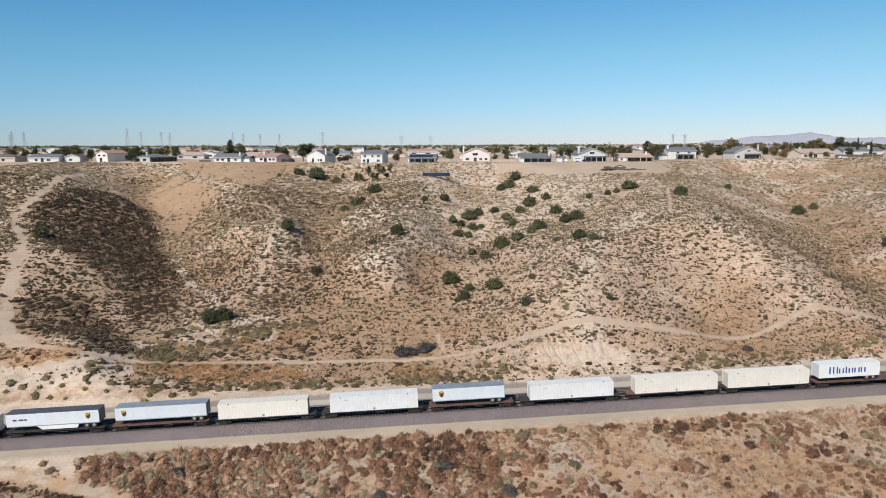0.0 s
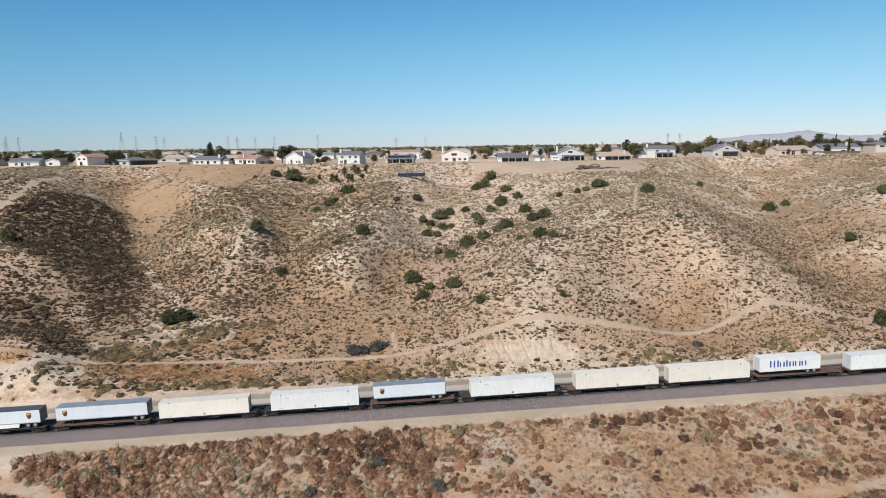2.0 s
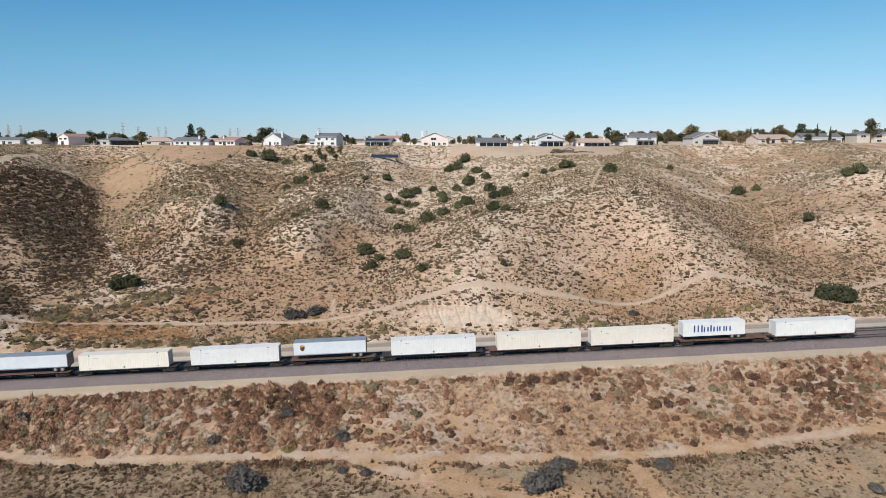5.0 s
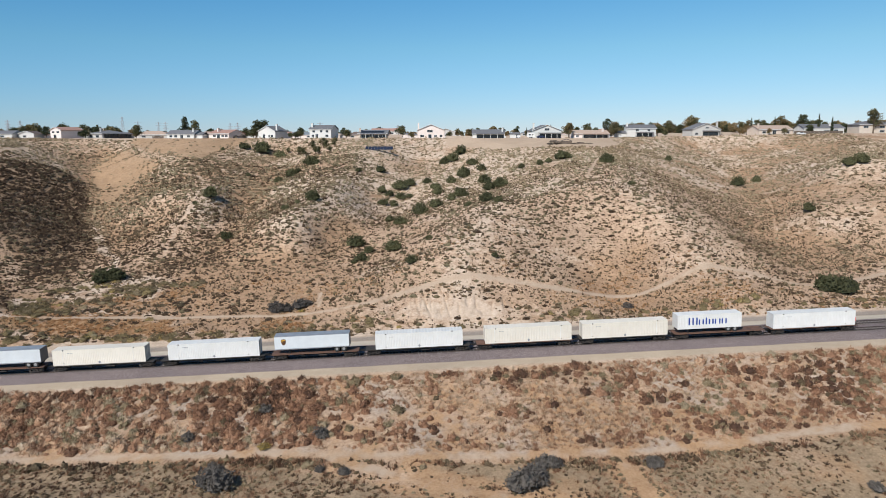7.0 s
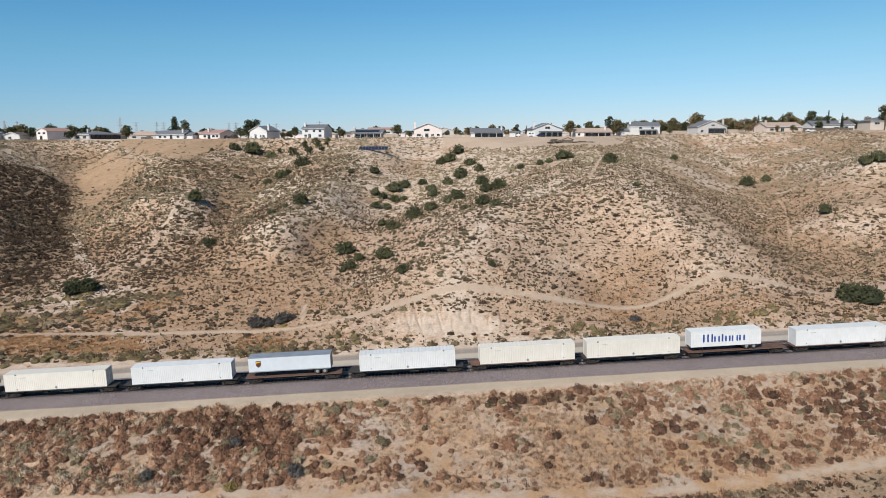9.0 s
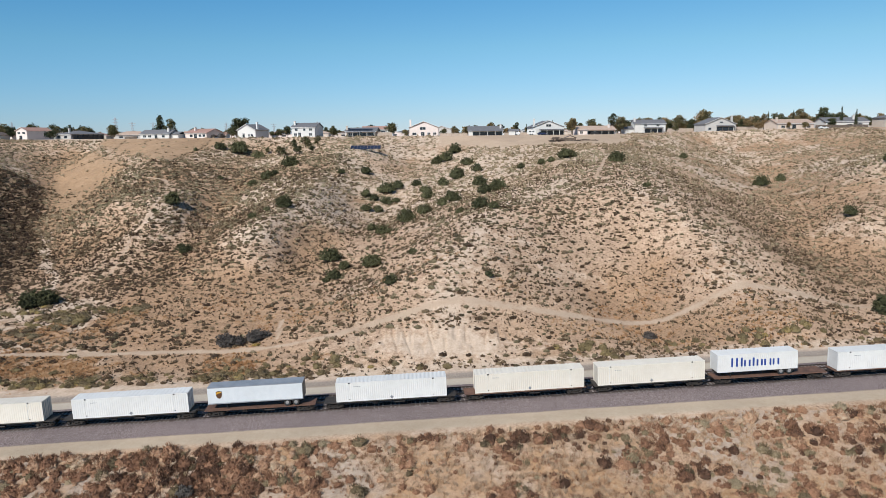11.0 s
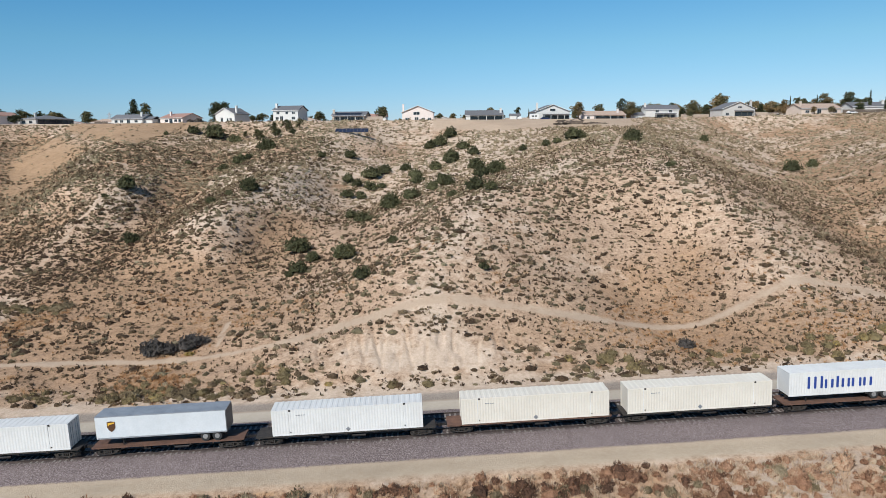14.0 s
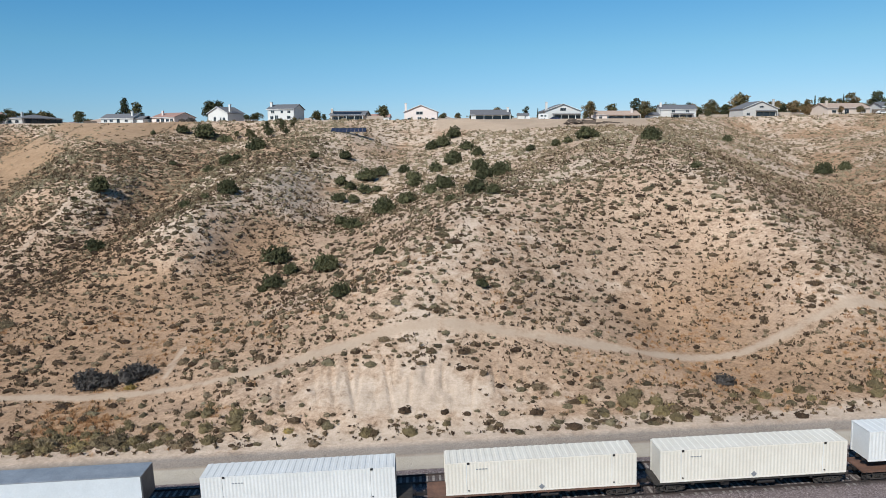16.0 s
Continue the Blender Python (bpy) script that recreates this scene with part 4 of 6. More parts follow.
def trailer(x, length, skin, roof, label, badge_x=None, wheels=True, skirt=True, bars=False, emblem=None, lift=0.9):
    """A road van riding on the flat car: box, roof, underframe, wheels, side skirt and landing legs."""
    van = thing("trailer", along(x, 0, DECK + 0.02), label, "trailer", "trailers on the freight train")
    height, half = 2.5, length / 2
    shell = ribbed(length - 0.2, 2.6, height, 1.2, 0.012)
    shell.v = [(a, b, c + lift) for a, b, c in shell.v]
    part("body", shell, skin, van)
    part("roof", Solid().drawn([(-1.3, lift + height - 0.1), (1.3, lift + height - 0.1), (1.3, lift + height - 0.02), (1.2, lift + height), (-1.2, lift + height), (-1.3, lift + height - 0.02)], -half, half), roof, van, "flat sheet roof")
    for a, n in ((-half, "front_wall"), (half - 0.12, "roller_door")):
        part(n, Solid().box(a, -1.28, lift, a + 0.12, 1.28, lift + height - 0.1), skin if a < 0 else DARKGREY, van)
    part("underframe", Solid().box(-half + 0.4, -0.5, lift - 0.25, half - 0.2, 0.5, lift + 0.02).box(half - 3.2, -1.1, lift - 0.22, half - 0.3, 1.1, lift), BLACK, van)
    road_wheels(van, (half - 2.4, half - 1.15), 0.5)
    if skirt:
        part("side_skirt", Solid().prism([(-half + 5.2, lift), (half - 3.8, lift), (half - 4.0, 0.18), (-half + 6.2, 0.18)], -1.29, -1.25), WHITE, van, "white side skirt")
    for y in (-0.8, 0.8):
        part("landing_leg", Solid().box(-half + 2.5, y - 0.07, 0.0, -half + 2.64, y + 0.07, lift), BLACK, van)
    if badge_x is not None:
        badge(van, badge_x, lift + height * 0.55, 1.0)
    if bars:
        for i, w in enumerate((0.7, 0.95, 0.5)):
            part("writing_bar", Solid().box(-half + 1.2 + i * 1.0, -1.33, lift + 1.15, -half + 1.2 + i * 1.0 + w * 0.9, -1.3, lift + 1.45), DARKGREY, van, "grey writing as a plain bar")
    if emblem:
        e = part("emblem", Solid().disc(emblem, lift + 1.5, 0.85, -1.33, -1.3, 24), RED, van, "round red emblem with yellow bars")
        for k, z in enumerate((1.8, 1.47, 1.14)):
            part("emblem_bar", Solid().box(emblem - 0.35, -1.345, lift + z - 0.08, emblem + 0.5 - 0.1 * k, -1.325, lift + z + 0.1), GOLD, e)
        part("emblem_ring", Solid().disc(emblem, lift + 1.5, 0.95, -1.315, -1.29, 24), BLACK, e)
    part("lower_rail", Solid().box(-half + 0.1, -1.325, lift, half - 0.1, -1.28, lift + 0.14), GALV, van)
    return van


def lettered_box(x, length):
    """A white forty-foot box on a road chassis; its big blue name is six groups of plain blue bars."""
    van = thing("container", along(x, 0, DECK + 0.85), "white ribbed container with large blue bars, on a road chassis", "container", "containers on the freight train")
    box_shell(van, length, 2.75, WHITE, WHITE, True)
    a = -4.1
    for w, h, bars in ((1.75, 1.4, 3), (1.0, 1.0, 2), (0.5, 1.3, 1), (0.95, 1.0, 2), (1.1, 1.0, 2), (1.0, 1.0, 2)):
        for i in range(bars):
            x0, z = a + (w - 0.27) * (i / (bars - 1) if bars > 1 else 0.5), 0.8
            part("blue_shape", Solid().prism([(x0 + 0.06, z), (x0 + 0.21, z), (x0 + 0.27, z + 0.08), (x0 + 0.27, z + h - 0.08), (x0 + 0.21, z + h), (x0 + 0.06, z + h), (x0, z + h - 0.08), (x0, z + 0.08)], -1.335, -1.305), BLUE, van, "flat blue painted bar")
        a += w + 0.22
    chassis = thing("road_chassis", along(x, 0, DECK + 0.02), "black two-axle container chassis with double tyres", "chassis")
    part("chassis_frame", Solid().box(-length / 2, -0.5, 0.55, length / 2, -0.3, 0.83).box(-length / 2, 0.3, 0.55, length / 2, 0.5, 0.83).box(length / 2 - 3.4, -1.1, 0.5, length / 2 - 0.4, 1.1, 0.7), BLACK, chassis)
    road_wheels(chassis, (length / 2 - 2.5, length / 2 - 1.2), 0.5)
    for y in (-0.8, 0.8):
        part("landing_leg", Solid().box(-length / 2 + 2.2, y - 0.07, 0.0, -length / 2 + 2.34, y + 0.07, 0.6), BLACK, chassis)


RIBBED_CREAM = "cream ribbed steel freight container on a flat car"
RIBBED_WHITE = "white ribbed steel freight container on a flat car"
trailer(-207.0, 13.0, PALEBLUE, SILVER, "pale grey road trailer with a small brown shield", 5.2, skirt=False)
container(-191.3, 16.15, WHITE, "smooth white freight container on a flat car", False)
trailer(-174.7, 16.15, WHITE, SILVER, "white road trailer with a round red emblem", emblem=4.9)
trailer(-157.0, 16.15, PALEBLUE, DARKGREY, "grey road trailer with a brown shield and dark roof", 5.6)
container(-139.0, 16.15, WHITE, "white container with raised bars across its roof", False, roof_bars=True)
container(-122.0, 16.15, CREAM, RIBBED_CREAM)
container(-105.5, 16.15, CREAM, RIBBED_CREAM)
container(-88.7, 16.15, CREAM, RIBBED_CREAM)
trailer(-70.7, 16.4, PALEBLUE, DARKGREY, "pale grey road trailer with writing bars and a shield", 6.2, bars=True)
trailer(-51.6, 16.4, PALEBLUE, SILVER, "pale blue-grey road trailer with a brown shield", -6.6, skirt=False)
container(-33.3, 16.4, CREAM, RIBBED_CREAM)
container(-12.9, 16.4, WHITE, RIBBED_WHITE)
trailer(4.9, 13.7, PALEBLUE, SILVER, "short pale blue-grey road trailer with a shield", -5.2, skirt=False)
container(24.5, 16.2, WHITE, RIBBED_WHITE)
container(44.9, 16.3, CREAM, "cream ribbed container with a weathered roof")
container(63.2, 16.3, CREAM, "cream ribbed container with a rusty end")
lettered_box(79.4, 12.4)
container(99.9, 16.2, WHITE, "white ribbed container on the last flat car")
EDGES = (-215.6, -199.8, -183.0, -165.9, -148.0, -130.5, -113.8, -97.1, -79.8, -61.2, -42.6, -23.1, -3.2, 14.0, 34.6, 54.0, 72.2, 90.9, 109.0)
for k, (a, b) in enumerate(zip(EDGES, EDGES[1:])):
    flat_car((a + b) / 2, b - a - 0.8, k in (1, 4, 9, 12, 14, 16, 17))
marker = thing("marker_light", along(109.0, 0, 0.0), "red end-of-train marker on the last coupler", "marker light")
part("pole", Solid().bar((0, 0.3, 0.95), (0, 0.3, 1.9), 0.06), BLACK, marker)
part("lamp_head", Solid().box(-0.12, 0.16, 1.5, 0.12, 0.44, 2.2), RED, marker, "red lamp head")

# ---- houses along the mesa's edge ----
def pane(house, x0, x1, z0, z1, y, door=False):
    """A window in the wall that faces the slope, with its frame, pane and sill; or a sliding door."""
    w = part("door" if door else "window", Solid().box(x0 - 0.08, y - 0.06, z0 - 0.08, x1 + 0.08, y + 0.02, z1 + 0.08), TRIM, house)
    n = 2 if x1 - x0 > 1.3 else 1
    for i in range(n):
        a = x0 + (x1 - x0) * i / n
        part("pane", Solid().box(a + 0.04, y - 0.1, z0, a + (x1 - x0) / n - 0.04, y - 0.055, z1), GLASS, w)


def gable(x0, x1, y0, y1, eave, ridge, along_x, over=0.5, thick=0.18):
    """A pitched roof; its ridge runs along x or away from the slope."""
    s = Solid()
    if along_x:
        m = (y0 + y1) / 2
        s.drawn([(y0 - over, eave - 0.12), (m, ridge), (y1 + over, eave - 0.12), (y1 + over, eave - 0.12 + thick), (m, ridge + thick), (y0 - over, eave - 0.12 + thick)], x0 - over, x1 + over)
    else:
        m = (x0 + x1) / 2
        s.prism([(x0 - over, eave - 0.12), (m, ridge), (x1 + over, eave - 0.12), (x1 + over, eave - 0.12 + thick), (m, ridge + thick), (x0 - over, eave - 0.12 + thick)], y0 - over, y1 + over)
    return s


def hip(x0, x1, y0, y1, eave, ridge, over=0.6):
    s = Solid()
    k = min((x1 - x0), (y1 - y0)) / 2
    m = (y0 + y1) / 2
    base = [(x0 - over, y0 - over), (x1 + over, y0 - over), (x1 + over, y1 + over), (x0 - over, y1 + over)]
    s.v = [(x, y, eave - 0.1) for x, y in base] + [(x, y, eave + 0.06) for x, y in base] + [(x0 + k, m, ridge), (x1 - k, m, ridge)]
    s.f = [[3, 2, 1, 0], [0, 1, 5, 4], [1, 2, 6, 5], [2, 3, 7, 6], [3, 0, 4, 7], [4, 5, 9, 8], [5, 6, 9], [6, 7, 8, 9], [7, 4, 8]]
    return s


def house(x0, x1, y, deep, eave, ridge, roof_form, wall, roof, label, windows=(), doors=(), porch=None, chimney=None, wing=None, turn=0):
    """A house whose long face looks over the slope; x from the plan, the rest in metres."""
    base = float(ground((x0 + x1) / 2, y + 2)) - 0.3
    w = x1 - x0
    h = thing("house", pose((x0 + x1) / 2, y, base, 0, 0, turn) @ pose(-w / 2, 0, 0), label, "house")
    walls = Solid().box(0, 0, 0, w, deep, eave)
    if roof_form == "front":
        walls.prism([(0.02, eave), (w - 0.02, eave), (w / 2, ridge - 0.02)], 0.01, deep - 0.01)
    if roof_form == "side":
        walls.drawn([(0.02, eave), (deep - 0.02, eave), (deep / 2, ridge - 0.02)], 0.01, w - 0.01)
    part("wall", walls, STUCCO[wall], h)
    r = part("roof", hip(0, w, 0, deep, eave, ridge) if roof_form == "hip" else gable(0, w, 0, deep, eave, ridge, roof_form == "side"), ROOF[roof], h, roof + " shingle roof")
    if roof_form == "front":
        fascia = Solid()
        for a, b in ((-0.5, w / 2), (w + 0.5, w / 2)):
            fascia.bar((a, -0.52, eave + 0.0), (b, -0.52, ridge + 0.1), 0.2)
        part("fascia", fascia, TRIM, r)
    else:
        part("fascia", Solid().box(-0.5, -0.62 if roof_form == "hip" else -0.53, eave - 0.14, w + 0.5, -0.5, eave + 0.06), TRIM, r)
    for a, b, z0, z1 in windows:
        pane(h, a * w, b * w, z0, z1, 0)
    for a, b in doors:
        pane(h, a * w, b * w, 0.3, 2.4, 0, True)
    if porch:
        a, b, depth, z = porch
        p = part("porch_roof", Solid().drawn([(-depth, z), (0, z + 0.35), (0, z + 0.5), (-depth, z + 0.15)], a * w, b * w), ROOF[roof], h)
        n = max(3, int((b - a) * w / 3.2))
        for i in range(n + 1):
            px = (a + (b - a) * i / n) * w
            part("post", Solid().box(px - 0.1, -depth + 0.1, 0, px + 0.1, -depth + 0.3, z + 0.05), SHADE if wall == "grey" else TRIM, p)
        part("porch_slab", Solid().box(a * w, -depth, 0.0, b * w, 0, 0.35), BLOCK, h)
        # dark sheet on the wall: the porch's shade drawn as glass
        part("porch_opening", Solid().box(a * w + 0.3, -0.05, 0.36, b * w - 0.3, 0.02, z - 0.25), GLASS, h, "dark glass sheet standing in for the porch's shade")
    if chimney is not None:
        c = chimney * w
        st = part("chimney", Solid().box(c - 0.45, deep * 0.2, eave * 0.5, c + 0.45, deep * 0.2 + 0.8, ridge + 0.9), STUCCO[wall], h)
        part("chimney_cap", Solid().box(c - 0.55, deep * 0.2 - 0.1, ridge + 0.9, c + 0.55, deep * 0.2 + 0.9, ridge + 1.05), TRIM, st)
    if wing:
        a, b, e2, r2 = wing
        wg = part("wing", Solid().box(a, 1.5, 0, b, deep - 1, e2), STUCCO[wall], h)
        part("wing_roof", gable(a, b, 1.5, deep - 1, e2, r2, True), ROOF[roof], wg)
    return h


UP = 3.3  # sill of an upper floor
house(-199, -190, 406, 14, 4.9, 6.6, "front", "pink", "red", "pink two-storey house with a low red tile roof, seen corner on", [(0.15, 0.4, UP, 4.3), (0.6, 0.85, UP, 4.3)], [(0.3, 0.55)], None, None, None, -25)
porch_house = house(-175.9, -162.9, 399.7, 20, 2.9, 4.9, "hip", "grey", "grey", "long low house with a grey hip roof and deep dark porch", [(0.2, 0.4, 0.8, 2.1), (0.6, 0.8, 0.8, 2.1)], (), None, 0.5, None, -25)
# dark sheet along the side wall in place of the deep eave's shade
part("porch_opening", Solid().box(12.98, 1.0, 0.35, 13.06, 19.4, 2.6), GLASS, porch_house, "dark glass sheet standing in for shade under the eave")
for i in range(7):
    part("post", Solid().box(13.35, 1.0 + i * 3.05, 0, 13.55, 1.2 + i * 3.05, 2.85), SHADE, porch_house)
house(-129.5, -113, 400, 10, 2.6, 4.7, "side", "white", "grey", "white single-storey house with a grey gable roof", [(0.1, 0.2, 0.9, 2.0), (0.28, 0.38, 0.9, 2.0), (0.75, 0.85, 0.9, 2.0)], [(0.5, 0.6)], None, 0.9, (16.6, 20.8, 2.4, 3.6), -10)
house(-107.5, -92, 400, 12, 2.9, 5.0, "side", "pink", "red", "pale stucco house with a faded red roof, seen corner on", [(0.22, 0.36, 1.0, 2.2), (0.64, 0.77, 1.0, 2.2), (0.82, 0.94, 1.0, 2.2)], [(0.42, 0.56)], None, 0.3, None, -28)
house(-74.6, -62.7, 384, 9.5, 3.9, 6.7, "front", "white", "grey", "white house with a broad gable turned to the slope", [(0.6, 0.68, 0.9, 2.1), (0.74, 0.86, 0.9, 2.1)], [(0.28, 0.4)], None, 0.93, None, -28)
house(-43, -31.3, 368.5, 10, 4.9, 6.9, "side", "white", "grey", "white two-storey house with a grey roof and chimney", [(0.14, 0.26, UP, 4.3), (0.5, 0.6, UP, 4.3), (0.76, 0.88, UP, 4.3), (0.1, 0.22, 1.0, 2.1), (0.74, 0.88, 1.0, 2.1)], [(0.28, 0.4)], None, 0.06, None, -12)
solar_house = house(-19.1, -4, 380, 11, 2.8, 4.6, "side", "beige", "grey", "low house with dark solar panels on its roof", [(0.1, 0.25, 0.9, 2.2), (0.7, 0.85, 0.9, 2.2)], [(0.4, 0.55)], (0.05, 0.98, 2.6, 2.4), 0.02, None, -5)
for i in range(7):
    a = 1.2 + i * 1.75
    panel = Solid()
    panel.v = [(a, 0.4, 3.1), (a + 1.6, 0.4, 3.1), (a + 1.6, 3.4, 4.1), (a, 3.4, 4.1), (a, 0.4, 3.2), (a + 1.6, 0.4, 3.2), (a + 1.6, 3.4, 4.2), (a, 3.4, 4.2)]
    panel.f = [[3, 2, 1, 0], [4, 5, 6, 7], [0, 1, 5, 4], [1, 2, 6, 5], [2, 3, 7, 6], [3, 0, 4, 7]]
    part("solar_panel", panel, BLACK_CELL, solar_house, "black solar panel")
house(11, 26.1, 403, 12, 4.7, 7.8, "front", "pink", "tan", "pale pink two-storey house with a wide gable", [(0.36, 0.56, 3.6, 4.9), (0.1, 0.24, 1.0, 2.1), (0.62, 0.72, 1.0, 2.1), (0.82, 0.92, 1.0, 2.1)], [(0.4, 0.52)], None, 0.03)
house(41.4, 58, 383, 10, 2.6, 4.8, "side", "white", "grey", "low white house with a grey roof and porch bays", (), (), (0.1, 1.0, 2.8, 2.4), 0.95)
house(73.8, 90, 393, 12, 4.3, 7.4, "front", "white", "grey", "white two-storey house with a gable and dark porch", [(0.42, 0.58, 4.5, 5.6)], (), (0.2, 1.0, 3.2, 2.8), 0.08, None, 8)
house(97.6, 116.8, 398, 12, 2.7, 4.6, "side", "pink", "tan", "long low house with a tan tile roof and porch", [(0.05, 0.12, 0.8, 2.0)], (), (0.22, 0.98, 2.6, 2.4), 0.86, None, 5)
house(131.5, 148, 418, 10, 5.1, 7.3, "side", "white", "grey", "white two-storey house with a glazed dark porch", [(0.3, 0.4, 3.7, 4.7), (0.7, 0.8, 3.7, 4.7)], (), (0.28, 0.9, 2.8, 2.8), 0.02, (-5.5, 0, 2.6, 3.8))
house(162.5, 178.9, 400, 12, 3.8, 7.1, "front", "grey", "grey", "beige-grey house with a broad gable and two dark bays", [(0.1, 0.2, 0.9, 2.0), (0.46, 0.58, 4.3, 5.0)], (), (0.36, 0.94, 0.9, 2.7), 0.95, None, 8)
house(195, 214.5, 391, 12, 2.9, 5.1, "side", "tan", "tan", "tan stucco house with a tile roof and an arch", [(0.1, 0.2, 0.9, 2.0), (0.8, 0.9, 0.9, 2.0)], [(0.4, 0.5)], None, 0.05, None, 8)
house(224, 246, 400, 12, 3.2, 5.4, "side", "white", "grey", "white house with a grey roof behind a dark fence", [(0.1, 0.22, 0.9, 2.0), (0.5, 0.62, 0.9, 2.0)], [(0.75, 0.85)], None, 0.7)
house(-234, -217, 402, 11, 2.8, 4.6, "side", "white", "grey", "white single-storey house with a grey roof", [(0.2, 0.3, 0.9, 2.0), (0.6, 0.72, 0.9, 2.0)], [(0.4, 0.5)])
house(-216, -207, 406, 10, 2.8, 4.4, "front", "white", "brown", "small white house with a brown gable roof", [(0.3, 0.5, 0.9, 2.0)])
house(252, 274, 396, 12, 5.0, 7.0, "hip", "beige", "grey", "two-storey beige house with a grey hip roof", [(0.1, 0.22, UP, 4.3), (0.5, 0.62, UP, 4.3), (0.5, 0.62, 0.9, 2.0)], [(0.75, 0.85)])
house(-262, -243, 404, 12, 2.9, 4.8, "hip", "beige", "brown", "beige house with a brown hip roof", [(0.2, 0.32, 0.9, 2.0), (0.6, 0.7, 0.9, 2.0)])

# streets of the town behind
WALLS, ROOFS, FORMS = ("white", "beige", "pink", "tan", "grey"), ("grey", "red", "tan", "brown", "blue"), ("hip", "side", "front")
town = random.Random(4)
for row, y in enumerate((478, 540, 615, 705, 820)):
    x = -330 - row * 70 + town.uniform(0, 20)
    while x < 330 + row * 80:
        w = town.uniform(13, 20)
        two = town.random() < (0.12 if row < 2 else 0.35)
        wall, roof, form = town.choice(WALLS), town.choice(ROOFS), town.choice(FORMS)
        e = 4.9 if two else 2.8
        house(x, x + w, y + town.uniform(-8, 8), town.uniform(9, 12), e, e + town.uniform(1.6, 2.4), form, wall, roof, f"{'two' if two else 'single'}-storey {wall} house with a {roof} roof in the town", [(0.12, 0.26, e - 1.9, e - 0.8), (0.6, 0.76, e - 1.9, e - 0.8)])
        x += w + town.uniform(8, 30)


# walls, fences, sheds and vehicles between the houses
def block_wall(x0, x1, y, high, label):
    base = float(ground((x0 + x1) / 2, y))
    w = thing("garden_wall", pose(x0, y, base - 0.2), label, "wall")
    part("wall_face", Solid().box(0, 0, 0, x1 - x0, 0.2, high + 0.2), BLOCK, w)
    part("coping", Solid().box(-0.05, -0.05, high + 0.2, x1 - x0 + 0.05, 0.25, high + 0.3), BLOCK, w)
    for i in range(int((x1 - x0) / 3) + 1):
        part("pier", Solid().box(i * 3 - 0.2, -0.08, 0, i * 3 + 0.2, 0.28, high + 0.35), BLOCK, w)


def board_fence(x0, x1, y, high):
    base = float(ground((x0 + x1) / 2, y))
    f = thing("board_fence", pose(x0, y, base - 0.1), "dark weathered board fence at the mesa's edge", "fence")
    n = int((x1 - x0) / 0.32)
    board = Solid().box(0, -0.03, 0, 0.29, 0, high).mesh("board", PLANK)
    for i in range(n):
        b = part("board", board, PLANK, f)
        b.location = (i * 0.32, 0, town.uniform(-0.05, 0.05))
    part("fence_rail", Solid().box(0, 0, high * 0.3, x1 - x0, 0.05, high * 0.3 + 0.1).box(0, 0, high * 0.8, x1 - x0, 0.05, high * 0.8 + 0.1), PLANK, f)
    for i in range(int((x1 - x0) / 2.4) + 1):
        part("post", Solid().box(i * 2.4, 0.05, 0, i * 2.4 + 0.1, 0.15, high + 0.1), PLANK, f)


block_wall(-4.7, 4, 380, 1.9, "low tan block wall beside the solar-roofed house")
block_wall(148.5, 162, 415, 1.8, "tan block wall between two gardens")
block_wall(179, 190, 404, 1.7, "tan block wall behind desert shrubs")
block_wall(27, 41, 396, 1.2, "low tan block wall at the mesa's edge")
block_wall(60, 72, 396, 1.3, "pale block wall behind the sheds")
board_fence(213, 239, 388, 1.6)
board_fence(-137, -130.5, 400, 1.3)

shed = thing("shed", pose(61.5, 386, MESA - 0.1), "white garden shed with a shallow roof and a dark door", "shed")
part("wall", Solid().box(0, 0, 0, 4.8, 3.5, 2.3), STUCCO["white"], shed)
part("roof", gable(0, 4.8, 0, 3.5, 2.3, 3.0, True, 0.25), ROOF["grey"], shed)
part("door", Solid().box(3.0, -0.05, 0.05, 4.3, 0.01, 2.0), DARKGREY, shed)
camper = thing("travel_trailer", pose(70.4, 386, MESA), "white travel trailer parked beside a shed", "trailer")
part("body", Solid().prism([(0.2, 0.5), (4.2, 0.5), (4.3, 2.4), (3.9, 2.7), (0.5, 2.7), (0, 1.8)], 0, 2.2), WHITE, camper)
part("window", Solid().box(1.0, -0.04, 1.5, 2.0, 0.02, 2.1).box(2.6, -0.04, 1.5, 3.4, 0.02, 2.1), GLASS, camper)
for a in (1.6, 2.6):
    part("wheel", Solid().disc(a, 0.35, 0.35, -0.03, 0.2), TYRE, camper)


def car(x, y, paint, turn, label):
    c = thing("car", pose(x, y, float(ground(x, y)) + 0.02, 0, 0, turn), label, "car")
    part("body", Solid().prism([(-2.2, 0.35), (2.2, 0.35), (2.25, 0.75), (1.3, 0.95), (0.7, 1.4), (-1.3, 1.42), (-1.9, 0.98), (-2.25, 0.9)], -0.85, 0.85), paint, c)
    part("side_window", Solid().prism([(0.95, 0.97), (0.55, 1.33), (-1.2, 1.34), (-1.6, 0.98)], -0.87, 0.87), GLASS, c)
    for a in (-1.35, 1.4):
        for b in (-0.87, 0.67):
            part("wheel", Solid().disc(a, 0.33, 0.33, b, b + 0.2), TYRE, c)


car(78, 388.5, NAVY, 8, "dark blue car parked under a white gable")
car(105, 392, BLACK, 0, "black car parked beside a tan-roofed house")
car(65.5, 382.5, WHITE, 90, "white car parked near the sheds")
car(215, 384, WHITE, 4, "white car parked at the mesa's edge")

